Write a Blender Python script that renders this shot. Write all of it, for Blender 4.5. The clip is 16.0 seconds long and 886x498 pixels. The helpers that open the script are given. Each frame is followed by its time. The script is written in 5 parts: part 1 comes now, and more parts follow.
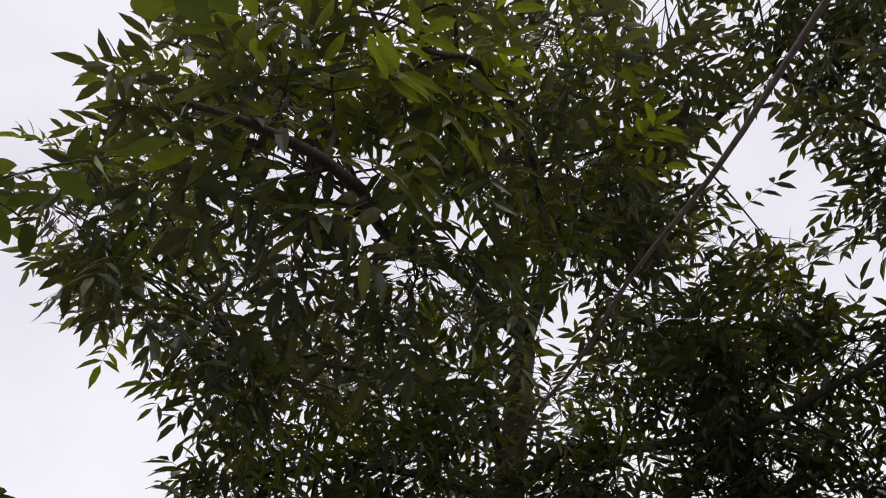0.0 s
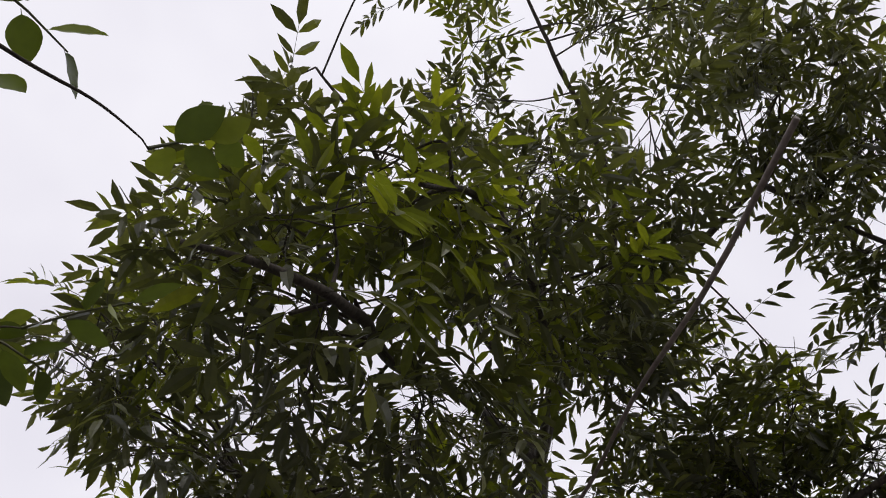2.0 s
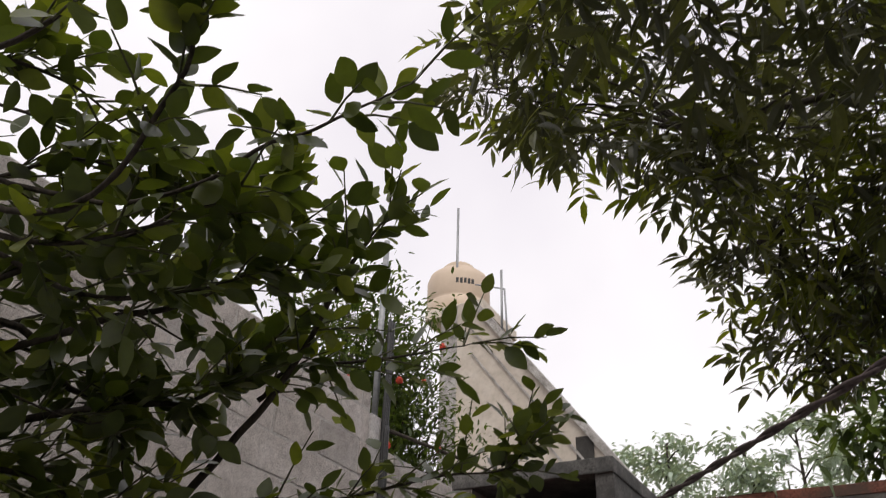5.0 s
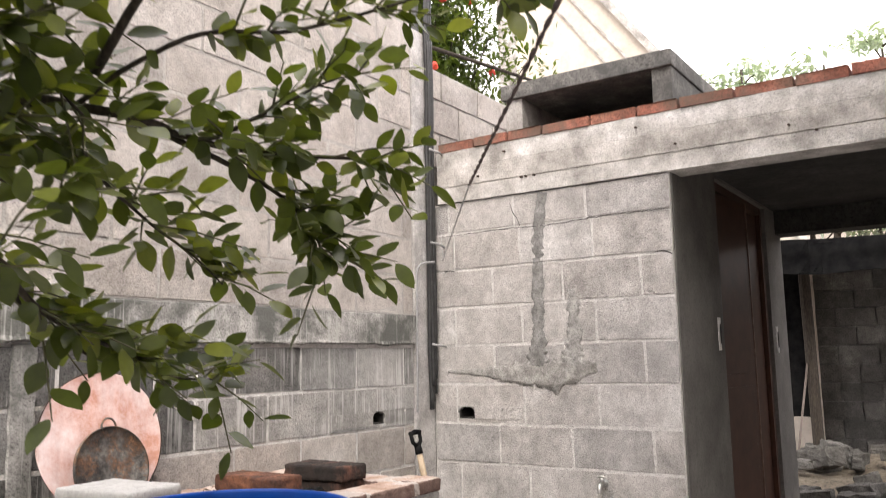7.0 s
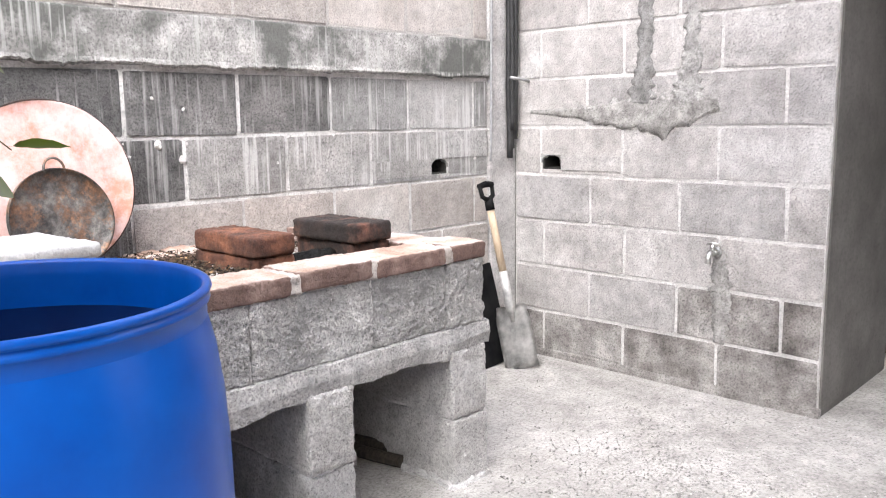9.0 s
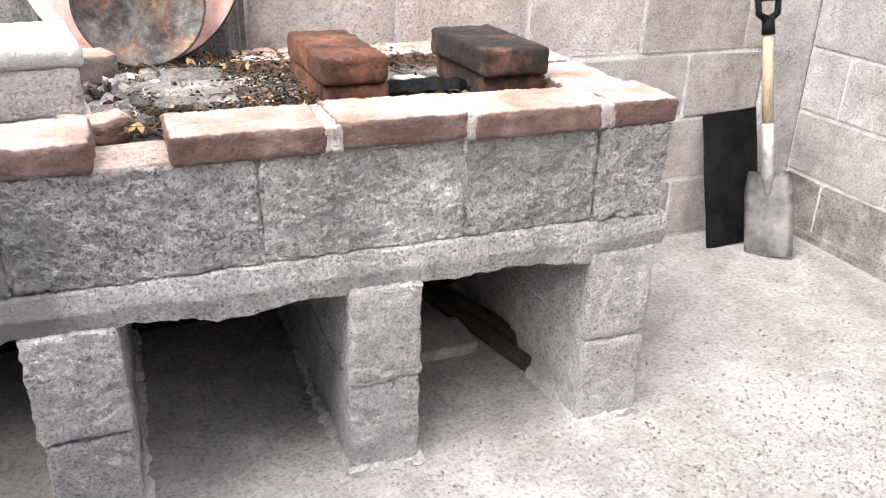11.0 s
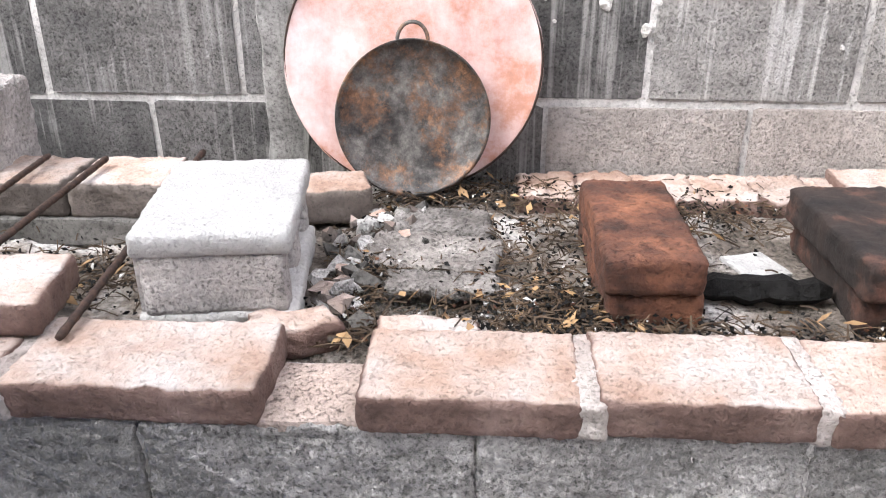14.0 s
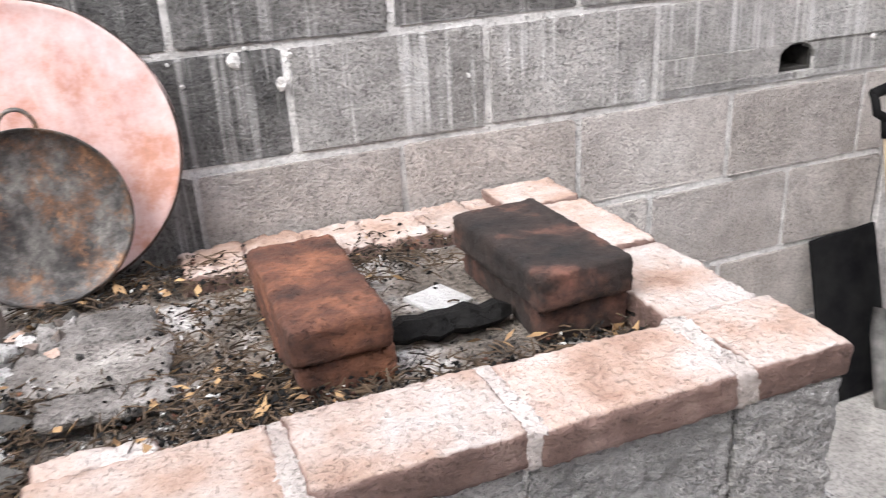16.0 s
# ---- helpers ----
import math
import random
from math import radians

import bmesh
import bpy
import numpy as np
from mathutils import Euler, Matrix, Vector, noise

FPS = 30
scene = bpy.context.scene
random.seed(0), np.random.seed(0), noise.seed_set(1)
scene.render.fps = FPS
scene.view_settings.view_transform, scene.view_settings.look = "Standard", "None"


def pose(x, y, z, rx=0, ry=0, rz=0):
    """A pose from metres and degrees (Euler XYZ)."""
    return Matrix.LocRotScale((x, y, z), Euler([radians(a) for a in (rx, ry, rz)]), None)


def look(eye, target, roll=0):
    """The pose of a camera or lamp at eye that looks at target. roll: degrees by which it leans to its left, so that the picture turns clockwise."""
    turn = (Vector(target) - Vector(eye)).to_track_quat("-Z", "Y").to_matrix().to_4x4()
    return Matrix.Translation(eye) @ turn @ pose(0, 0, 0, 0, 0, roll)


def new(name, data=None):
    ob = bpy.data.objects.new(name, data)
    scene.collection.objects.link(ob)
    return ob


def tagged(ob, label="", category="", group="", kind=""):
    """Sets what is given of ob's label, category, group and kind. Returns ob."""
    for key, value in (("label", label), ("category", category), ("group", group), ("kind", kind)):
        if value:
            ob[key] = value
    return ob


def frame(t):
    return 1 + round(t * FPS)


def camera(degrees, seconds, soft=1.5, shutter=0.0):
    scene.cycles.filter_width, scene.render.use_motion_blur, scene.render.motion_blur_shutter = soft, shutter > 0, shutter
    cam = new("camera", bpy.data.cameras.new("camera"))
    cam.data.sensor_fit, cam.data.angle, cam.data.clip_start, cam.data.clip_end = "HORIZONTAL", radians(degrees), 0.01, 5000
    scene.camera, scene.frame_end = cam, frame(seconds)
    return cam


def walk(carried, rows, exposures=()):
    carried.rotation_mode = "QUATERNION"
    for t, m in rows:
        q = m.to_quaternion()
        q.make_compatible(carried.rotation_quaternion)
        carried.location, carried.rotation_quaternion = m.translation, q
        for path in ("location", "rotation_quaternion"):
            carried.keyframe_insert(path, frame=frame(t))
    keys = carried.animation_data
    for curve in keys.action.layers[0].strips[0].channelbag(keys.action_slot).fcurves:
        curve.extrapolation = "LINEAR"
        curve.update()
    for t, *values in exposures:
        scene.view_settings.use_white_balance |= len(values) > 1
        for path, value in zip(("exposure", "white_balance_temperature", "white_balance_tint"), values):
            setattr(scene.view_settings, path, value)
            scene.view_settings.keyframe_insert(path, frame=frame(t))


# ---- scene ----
cam = camera(57.4, 16.0, soft=1.0, shutter=0.2)

EARLY = [
    (0, (-3.989, -2.519, 1.271), 137.09, -1.29, -103.19),
    (0.5, (-4.009, -2.519, 1.256), 140.14, -1.08, -104.26),
    (1, (-4.022, -2.517, 1.245), 143.11, -0.90, -104.72),
    (1.5, (-4.025, -2.515, 1.245), 145.10, -0.46, -103.79),
    (2, (-4.025, -2.521, 1.247), 145.66, -0.04, -100.94),
    (2.5, (-4.015, -2.530, 1.251), 144.33, -0.11, -96.04),
    (3, (-4.003, -2.542, 1.256), 141.67, -0.44, -89.05),
    (3.5, (-3.989, -2.557, 1.262), 138.12, -0.92, -80.76),
    (3.7, (-3.985, -2.560, 1.262), 136.45, -1.11, -77.27),
]
PATH = [
    (5.8, (-3.954, -2.563, 1.254), (-2.411, -1.549, 2.023), -0.3),
    (6, (-3.944, -2.562, 1.264), (-2.372, -1.525, 1.937), -0.6),
    (6.5, (-3.846, -2.525, 1.221), (-2.217, -1.458, 1.677), -1.0),
    (7, (-3.622, -2.522, 1.129), (-1.979, -1.415, 1.4), -1.1),
    (7.5, (-3.451, -2.45, 1.096), (-1.819, -1.298, 1.196), -1.2),
    (8, (-3.279, -2.367, 1.08), (-1.684, -1.162, 1.03), -1.2),
    (8.5, (-3.031, -2.347, 1.054), (-1.514, -1.056, 0.879), -1.4),
    (9, (-2.807, -2.287, 1.045), (-1.391, -0.911, 0.726), -0.9),
    (9.5, (-2.592, -2.167, 1.06), (-1.306, -0.707, 0.597), -0.1),
    (9.7, (-2.508, -2.134, 1.059), (-1.298, -0.633, 0.529), 0.1),
    (12, (-1.889, -1.856, 1.062), (-1.542, -0.14, 0.095), 2.4),
    (12.5, (-1.885, -1.733, 1.092), (-1.653, -0.017, 0.092), 2.2),
    (13, (-1.906, -1.608, 1.15), (-1.772, 0.15, 0.206), 2.3),
    (13.5, (-1.884, -1.53, 1.18), (-1.912, 0.261, 0.289), 0.7),
    (14, (-1.861, -1.476, 1.206), (-1.964, 0.324, 0.339), -0.1),
    (14.5, (-1.899, -1.435, 1.213), (-2.001, 0.379, 0.377), -0.8),
    (15, (-1.892, -1.408, 1.214), (-1.853, 0.421, 0.405), -1.5),
    (15.5, (-1.853, -1.408, 1.214), (-1.579, 0.409, 0.425), -2.8),
    (16, (-1.811, -1.398, 1.192), (-1.189, 0.34, 0.42), -3.5),
]
walk(cam, [(t, pose(*eye, rx, ry, rz)) for t, eye, rx, ry, rz in EARLY]
     + [(t, look(eye, target, roll)) for t, eye, target, roll in PATH],
     exposures=[(0, 0.0, 6500, 10), (3.7, 0.0, 6500, 10), (5.8, 0.5, 7000, 10), (6.5, 1.48, 7050, 10), (7.0, 1.92, 7000, 10), (7.5, 2.1, 6800, 10), (8.5, 2.52, 6350, 10),
                (9.7, 2.62, 6350, 10), (12.0, 2.76, 6650, 10), (13.0, 2.78, 6550, 10), (13.5, 2.55, 6500, 10), (14.0, 2.34, 6350, 10), (16.0, 2.24, 6350, 10)])

# ---- sky and light ----
world = bpy.data.worlds.new("overcast")
scene.world = world
world.use_nodes = True
wn, wl = world.node_tree.nodes, world.node_tree.links
wbg = wn["Background"]
sky = wn.new("ShaderNodeTexSky")
sky.sky_type, sky.sun_disc = "NISHITA", False
sky.sun_elevation, sky.sun_rotation = radians(47), radians(240)
sky.air_density, sky.dust_density = 1.0, 4.0
wtc = wn.new("ShaderNodeTexCoord")
wno = wn.new("ShaderNodeTexNoise")
wno.inputs["Scale"].default_value, wno.inputs["Detail"].default_value = 2.2, 4
wl.new(wtc.outputs["Generated"], wno.inputs["Vector"])
wrp = wn.new("ShaderNodeValToRGB")
wrp.color_ramp.elements[0].position, wrp.color_ramp.elements[1].position = 0.3, 0.72
wrp.color_ramp.elements[0].color, wrp.color_ramp.elements[1].color = (8.6, 8.3, 9.2, 1), (11.0, 10.8, 11.3, 1)
wl.new(wno.outputs["Fac"], wrp.inputs["Fac"])
wmx = wn.new("ShaderNodeMix")
wmx.data_type = "RGBA"
wmx.inputs[0].default_value = 0.88
wl.new(sky.outputs["Color"], wmx.inputs[6])
wl.new(wrp.outputs["Color"], wmx.inputs[7])
wl.new(wmx.outputs[2], wbg.inputs["Color"])
wbg.inputs["Strength"].default_value = 0.1
sun = new("sun", bpy.data.lights.new("sun", "SUN"))
sun.data.energy, sun.data.angle, sun.data.color = 1.05, radians(40), (1, 0.97, 0.93)
sun.matrix_world = look((-6, -3.5, 7.5), (0, 0, 0))


# ---- materials ----
def ramp(nt, fac, stops):
    r = nt.nodes.new("ShaderNodeValToRGB")
    el = r.color_ramp.elements
    while len(el) < len(stops):
        el.new(0.5)
    for e, (p, c) in zip(el, stops):
        e.position, e.color = p, (*c, 1) if len(c) == 3 else c
    nt.links.new(fac, r.inputs["Fac"])
    return r.outputs["Color"]


def tex(nt, vec, kind, scale, detail=4, rough=0.55, out="Fac", stretch=None):
    if stretch:
        m = nt.nodes.new("ShaderNodeMapping")
        m.inputs["Scale"].default_value = stretch
        nt.links.new(vec, m.inputs["Vector"])
        vec = m.outputs["Vector"]
    n = nt.nodes.new("ShaderNodeTexNoise" if kind == "noise" else "ShaderNodeTexVoronoi")
    n.inputs["Scale"].default_value = scale
    if kind == "noise":
        n.inputs["Detail"].default_value, n.inputs["Roughness"].default_value = detail, rough
    else:
        out = "Distance"
    nt.links.new(vec, n.inputs["Vector"])
    return n.outputs[out]


def mixc(nt, fac, a, b, mode="MIX"):
    m = nt.nodes.new("ShaderNodeMix")
    m.data_type, m.blend_type = "RGBA", mode
    for sock, v in ((m.inputs[0], fac), (m.inputs[6], a), (m.inputs[7], b)):
        if isinstance(v, (int, float)):
            sock.default_value = v
        elif isinstance(v, tuple):
            sock.default_value = (*v, 1)
        else:
            nt.links.new(v, sock)
    return m.outputs[2]


def base(name, rough=0.8, metal=0.0):
    m = bpy.data.materials.new(name)
    m.use_nodes = True
    nt = m.node_tree
    b = nt.nodes["Principled BSDF"]
    b.inputs["Roughness"].default_value, b.inputs["Metallic"].default_value = rough, metal
    return m, nt, b


def bump(nt, b, height, strength, dist=0.01):
    n = nt.nodes.new("ShaderNodeBump")
    n.inputs["Strength"].default_value, n.inputs["Distance"].default_value = strength, dist
    nt.links.new(height, n.inputs["Height"])
    nt.links.new(n.outputs["Normal"], b.inputs["Normal"])


def coords(nt, world_space=True):
    """Position in metres, shifted by the object's random number so that alike pieces differ."""
    if world_space:
        return nt.nodes.new("ShaderNodeNewGeometry").outputs["Position"]
    return nt.nodes.new("ShaderNodeTexCoord").outputs["Object"]


def stone(name, dark, mid, light, grain=160, bumps=0.5, rough=0.92, vary=0.25, stain=None, drips=None, dist=0.006, pits=True, contrast=0.6, dust=None, blotch=3.5):
    """A mineral surface: blotches, grain, pits with painted shade and a tint for each piece."""
    m, nt, b = base(name, rough)
    v = coords(nt)
    big = tex(nt, v, "noise", blotch, 5, 0.6)
    fine = tex(nt, v, "noise", grain, 3, 0.7)
    c = ramp(nt, big, [(0.3, dark), (0.5, mid), (0.72, light)])
    g = ramp(nt, fine, [(0.30, (1 - contrast,) * 3), (0.48, (1, 1, 1)), (0.72, (1 + contrast * 0.55,) * 3)])
    c = mixc(nt, 1.0, c, g, "MULTIPLY")
    mids = ramp(nt, tex(nt, v, "noise", grain * 0.17, 4, 0.65), [(0.3, (1 - contrast * 0.55,) * 3), (0.7, (1 + contrast * 0.3,) * 3)])
    c = mixc(nt, 1.0, c, mids, "MULTIPLY")
    if dust:
        ge = nt.nodes.new("ShaderNodeNewGeometry")
        sp = nt.nodes.new("ShaderNodeSeparateXYZ")
        nt.links.new(ge.outputs["Normal"], sp.inputs[0])
        ad = mixc(nt, 0.3, sp.outputs["Z"], tex(nt, v, "noise", 18, 4, 0.55))
        dusty = ramp(nt, tex(nt, v, "noise", 8, 5, 0.58), [(0.30, (0.30, 0.195, 0.15)), (0.41, (0.41, 0.30, 0.245)), (0.52, (0.46, 0.38, 0.34)), (0.64, (0.51, 0.475, 0.455))])
        dusty = mixc(nt, 1.0, dusty, g, "MULTIPLY")
        c = mixc(nt, ramp(nt, ad, [(0.62, (0, 0, 0)), (0.82, (1, 1, 1))]), c, dusty)
    if pits:
        # relief shading put into the colour: hollows darkened, high spots lightened
        hollow = mixc(nt, 0.16, tex(nt, v, "noise", grain * 1.5, 4, 0.7), tex(nt, v, "noise", grain * 0.2, 4, 0.6))
        pit = ramp(nt, hollow, [(0.34, (1 - contrast * 1.1,) * 3), (0.45, (1, 1, 1)), (0.56, (1, 1, 1)), (0.66, (1 + contrast * 0.3,) * 3)])
        c = mixc(nt, 1.0, c, pit, "MULTIPLY")
    oi = nt.nodes.new("ShaderNodeObjectInfo")
    tint = ramp(nt, oi.outputs["Random"], [(0, (1 - vary,) * 3), (0.5, (1, 0.98, 0.96)), (1, (1 + vary * 0.6,) * 3)])
    c = mixc(nt, 1.0, c, tint, "MULTIPLY")
    if stain:
        s = ramp(nt, tex(nt, v, "noise", 1.7, 6, 0.7), [(0.45, (0, 0, 0)), (0.57, (0.9, 0.9, 0.9))])
        c = mixc(nt, s, c, stain)
    if drips:
        d = tex(nt, v, "noise", 1.0, 3, 0.6, stretch=(55, 55, 1.6))
        d2 = tex(nt, v, "noise", 4.0, 3, 0.6)
        dm = ramp(nt, mixc(nt, 0.42, d, d2), [(0.53, (0, 0, 0)), (0.61, (0.75, 0.75, 0.75))])
        c = mixc(nt, dm, c, drips)
    nt.links.new(c, b.inputs["Base Color"])
    h = fine
    if pits:
        h = mixc(nt, 0.35, pit, fine)
    bump(nt, b, h, bumps, dist * 2.2)
    return m


M = {}
M["block"] = stone("concrete block", (0.34, 0.325, 0.315), (0.50, 0.48, 0.47), (0.66, 0.64, 0.63), 140, 1.0, vary=0.16, contrast=0.36, blotch=5, dist=0.009)
M["block_warm"] = stone("weathered concrete block", (0.38, 0.345, 0.32), (0.50, 0.462, 0.435), (0.62, 0.585, 0.56), 150, 1.0, vary=0.18, contrast=0.36, dist=0.009, blotch=4.5)
M["block_damp"] = stone("damp concrete block with lime runs", (0.09, 0.09, 0.09), (0.18, 0.177, 0.174), (0.30, 0.29, 0.285), 140, 1.0, vary=0.3, drips=(0.44, 0.43, 0.42), contrast=0.6, dist=0.010)
M["block_lime"] = stone("block with heavy lime runs", (0.26, 0.254, 0.248), (0.41, 0.402, 0.393), (0.56, 0.55, 0.54), 150, 1.0, vary=0.25, drips=(0.68, 0.67, 0.66), contrast=0.45, dist=0.009)
M["block_foot"] = stone("damp stained block", (0.12, 0.108, 0.10), (0.31, 0.29, 0.275), (0.52, 0.50, 0.48), 120, 1.0, vary=0.2, contrast=0.5, blotch=7, dist=0.012)
M["mortar"] = stone("pale mortar", (0.56, 0.55, 0.54), (0.72, 0.71, 0.70), (0.80, 0.79, 0.78), 160, 0.9, contrast=0.3, blotch=7)
M["mortar_lime"] = stone("stained lime mortar", (0.36, 0.353, 0.345), (0.60, 0.59, 0.58), (0.76, 0.75, 0.74), 130, 0.9, contrast=0.3, blotch=6)
M["mortar_dull"] = stone("weathered mortar", (0.42, 0.395, 0.37), (0.56, 0.53, 0.505), (0.68, 0.655, 0.63), 160, 0.8, contrast=0.3)
M["mortar_pink"] = stone("dusty mortar", (0.34, 0.27, 0.235), (0.44, 0.37, 0.335), (0.56, 0.51, 0.485), 120, 0.9, contrast=0.4)
M["mortar_joint"] = stone("dusty joint mortar", (0.34, 0.285, 0.26), (0.46, 0.42, 0.395), (0.57, 0.55, 0.53), 110, 0.9, contrast=0.3, blotch=9)
M["band"] = stone("streaked cast concrete", (0.24, 0.24, 0.23), (0.40, 0.39, 0.38), (0.56, 0.55, 0.54), 120, 0.5, stain=(0.075, 0.078, 0.07), drips=(0.42, 0.42, 0.40))
M["cement"] = stone("cement smear", (0.21, 0.205, 0.198), (0.33, 0.323, 0.313), (0.48, 0.47, 0.46), 130, 0.9, blotch=18, contrast=0.45)
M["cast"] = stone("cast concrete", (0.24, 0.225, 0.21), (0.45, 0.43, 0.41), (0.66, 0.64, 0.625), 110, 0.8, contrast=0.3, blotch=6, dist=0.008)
M["cast_dark"] = stone("darker cast concrete", (0.10, 0.10, 0.095), (0.17, 0.165, 0.16), (0.26, 0.25, 0.24), 90, 0.4, stain=(0.06, 0.06, 0.058))
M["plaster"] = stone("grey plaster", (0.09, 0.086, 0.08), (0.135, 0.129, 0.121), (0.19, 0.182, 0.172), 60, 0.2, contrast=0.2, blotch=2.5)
# concrete colour darkened to hold the shade under the passage roof
M["soot"] = stone("concrete with painted ceiling shade", (0.02, 0.019, 0.018), (0.035, 0.033, 0.031), (0.055, 0.052, 0.05), 40, 0.3)
M["stove"] = stone("rough stove block", (0.40, 0.392, 0.384), (0.57, 0.56, 0.55), (0.71, 0.70, 0.69), 140, 1.0, stain=(0.27, 0.266, 0.26), dist=0.015, contrast=0.56, blotch=5)
M["leg"] = stone("pale rough block", (0.54, 0.53, 0.52), (0.65, 0.64, 0.63), (0.74, 0.73, 0.72), 140, 1.0, dist=0.014, contrast=0.42)
M["white_block"] = stone("bleached block", (0.52, 0.52, 0.515), (0.60, 0.60, 0.595), (0.67, 0.67, 0.665), 150, 1.0, contrast=0.16, blotch=14)
M["coping"] = stone("dusty pink brick", (0.10, 0.062, 0.052), (0.165, 0.105, 0.088), (0.28, 0.20, 0.175), 110, 1.0, vary=0.16, contrast=0.17, dust=True, blotch=12)
M["brick"] = stone("red brick", (0.012, 0.010, 0.009), (0.095, 0.039, 0.024), (0.27, 0.115, 0.062), 90, 0.8, vary=0.22, contrast=0.32, blotch=10)
M["brick_sooty"] = stone("sooty brick", (0.008, 0.007, 0.007), (0.028, 0.019, 0.016), (0.20, 0.09, 0.064), 100, 0.6, vary=0.1, contrast=0.32, blotch=9)
M["brick_pale"] = stone("dusty grey brick", (0.10, 0.082, 0.072), (0.17, 0.145, 0.13), (0.28, 0.25, 0.23), 120, 0.8, contrast=0.25, dust=True)
M["brick_roof"] = stone("roof edge brick", (0.20, 0.075, 0.05), (0.30, 0.11, 0.075), (0.36, 0.17, 0.12), 90, 0.4, vary=0.25, stain=(0.12, 0.08, 0.06))
M["floor"] = stone("worn concrete floor", (0.25, 0.238, 0.223), (0.35, 0.336, 0.318), (0.45, 0.436, 0.417), 90, 0.6, pits=True, contrast=0.4)
M["earth"] = stone("bare earth", (0.09, 0.075, 0.055), (0.15, 0.125, 0.095), (0.21, 0.18, 0.14), 30, 0.6)
M["ash"] = stone("ash and dirt bed", (0.03, 0.025, 0.021), (0.25, 0.215, 0.185), (0.80, 0.79, 0.78), 90, 1.0, dist=0.014, contrast=0.6, blotch=8)
M["rubble"] = stone("broken concrete", (0.075, 0.072, 0.067), (0.12, 0.116, 0.108), (0.20, 0.19, 0.18), 90, 0.6, vary=0.35)
# near-black block colour that paints the shade in the stove's hollow base
M["shade_block"] = stone("block with painted shade", (0.012, 0.011, 0.011), (0.02, 0.019, 0.018), (0.04, 0.038, 0.036), 90, 0.6)
M["house"] = stone("pale plastered wall", (0.50, 0.45, 0.38), (0.58, 0.52, 0.45), (0.66, 0.61, 0.54), 12, 0.15, contrast=0.12, pits=False)
M["charcoal"] = stone("charred wood", (0.003, 0.003, 0.003), (0.006, 0.006, 0.006), (0.016, 0.015, 0.014), 60, 0.8, 0.7)
M["charcoal"].node_tree.nodes["Principled BSDF"].inputs["Specular IOR Level"].default_value = 0.2
# near-black colour that paints the shade inside holes, cracks and openings
M["hole"] = stone("painted shade of openings", (0.03, 0.028, 0.026), (0.04, 0.038, 0.035), (0.05, 0.048, 0.045), 60, 0.3)


def simple(name, dark, light, rough, metal=0.0, scale=40, bumps=0.15, stretch=None, local=False):
    m, nt, b = base(name, rough, metal)
    v = coords(nt, not local)
    n = tex(nt, v, "noise", scale, 4, 0.6, stretch=stretch)
    nt.links.new(ramp(nt, n, [(0.32, dark), (0.68, light)]), b.inputs["Base Color"])
    bump(nt, b, n, bumps, 0.003)
    return m


M["blue"] = simple("blue plastic", (0.0003, 0.043, 0.25), (0.0006, 0.068, 0.35), 0.30, 0, 9, 0.08)
# darker copy of the drum blue, with the inside's shade in the colour
M["blue_inside"] = simple("blue plastic with painted shade", (0.0003, 0.014, 0.085), (0.0005, 0.026, 0.14), 0.5, 0, 7, 0.08)
M["blue"].node_tree.nodes["Principled BSDF"].inputs["Specular IOR Level"].default_value = 0.22
M["cable"] = simple("black cable", (0.010, 0.010, 0.011), (0.03, 0.03, 0.03), 0.55)
M["rope"] = simple("weathered dark rope", (0.05, 0.035, 0.035), (0.12, 0.09, 0.085), 0.85, 0, 150, 0.4)
M["old_cable"] = simple("weathered brown cable", (0.11, 0.085, 0.075), (0.22, 0.18, 0.16), 0.7, 0, 60, 0.3)
M["wire"] = simple("grey wire", (0.25, 0.25, 0.25), (0.4, 0.4, 0.4), 0.5, 0.3)
M["rebar"] = simple("rusty steel bar", (0.02, 0.014, 0.012), (0.075, 0.042, 0.03), 0.75, 0.2, 120, 0.4)
M["steel"] = simple("scuffed steel", (0.22, 0.22, 0.215), (0.70, 0.69, 0.67), 0.45, 0.4, 14, 0.2)
M["black"] = simple("matt black sheet", (0.005, 0.005, 0.006), (0.016, 0.016, 0.016), 0.75, 0, 12)
M["black"].node_tree.nodes["Principled BSDF"].inputs["Specular IOR Level"].default_value = 0.04
M["handle"] = simple("pale ash wood", (0.36, 0.27, 0.185), (0.50, 0.40, 0.29), 0.6, 0, 30, 0.1, (6, 6, 1))
M["door"] = simple("brown painted steel", (0.040, 0.018, 0.012), (0.066, 0.030, 0.019), 0.5, 0, 9, 0.08)
M["door"].node_tree.nodes["Principled BSDF"].inputs["Specular IOR Level"].default_value = 0.2
M["trim"] = simple("paler brown steel edge", (0.07, 0.04, 0.03), (0.14, 0.09, 0.07), 0.5, 0.2, 30, 0.1)
M["chrome"] = simple("worn chrome", (0.45, 0.45, 0.44), (0.7, 0.7, 0.68), 0.3, 1.0)
M["tank"] = simple("beige plastic", (0.55, 0.44, 0.33), (0.62, 0.50, 0.39), 0.6, 0, 3)
M["ink"] = simple("dark print", (0.02, 0.02, 0.022), (0.04, 0.04, 0.04), 0.6)
M["pipe"] = simple("galvanised pipe", (0.25, 0.26, 0.27), (0.36, 0.37, 0.38), 0.5, 0.5)
M["bark"] = simple("grey brown bark", (0.018, 0.014, 0.011), (0.065, 0.052, 0.040), 0.9, 0, 40, 0.6, (3, 3, 0.6))
M["twig"] = simple("green twig", (0.05, 0.06, 0.025), (0.10, 0.09, 0.05), 0.8, 0, 60, 0.3)
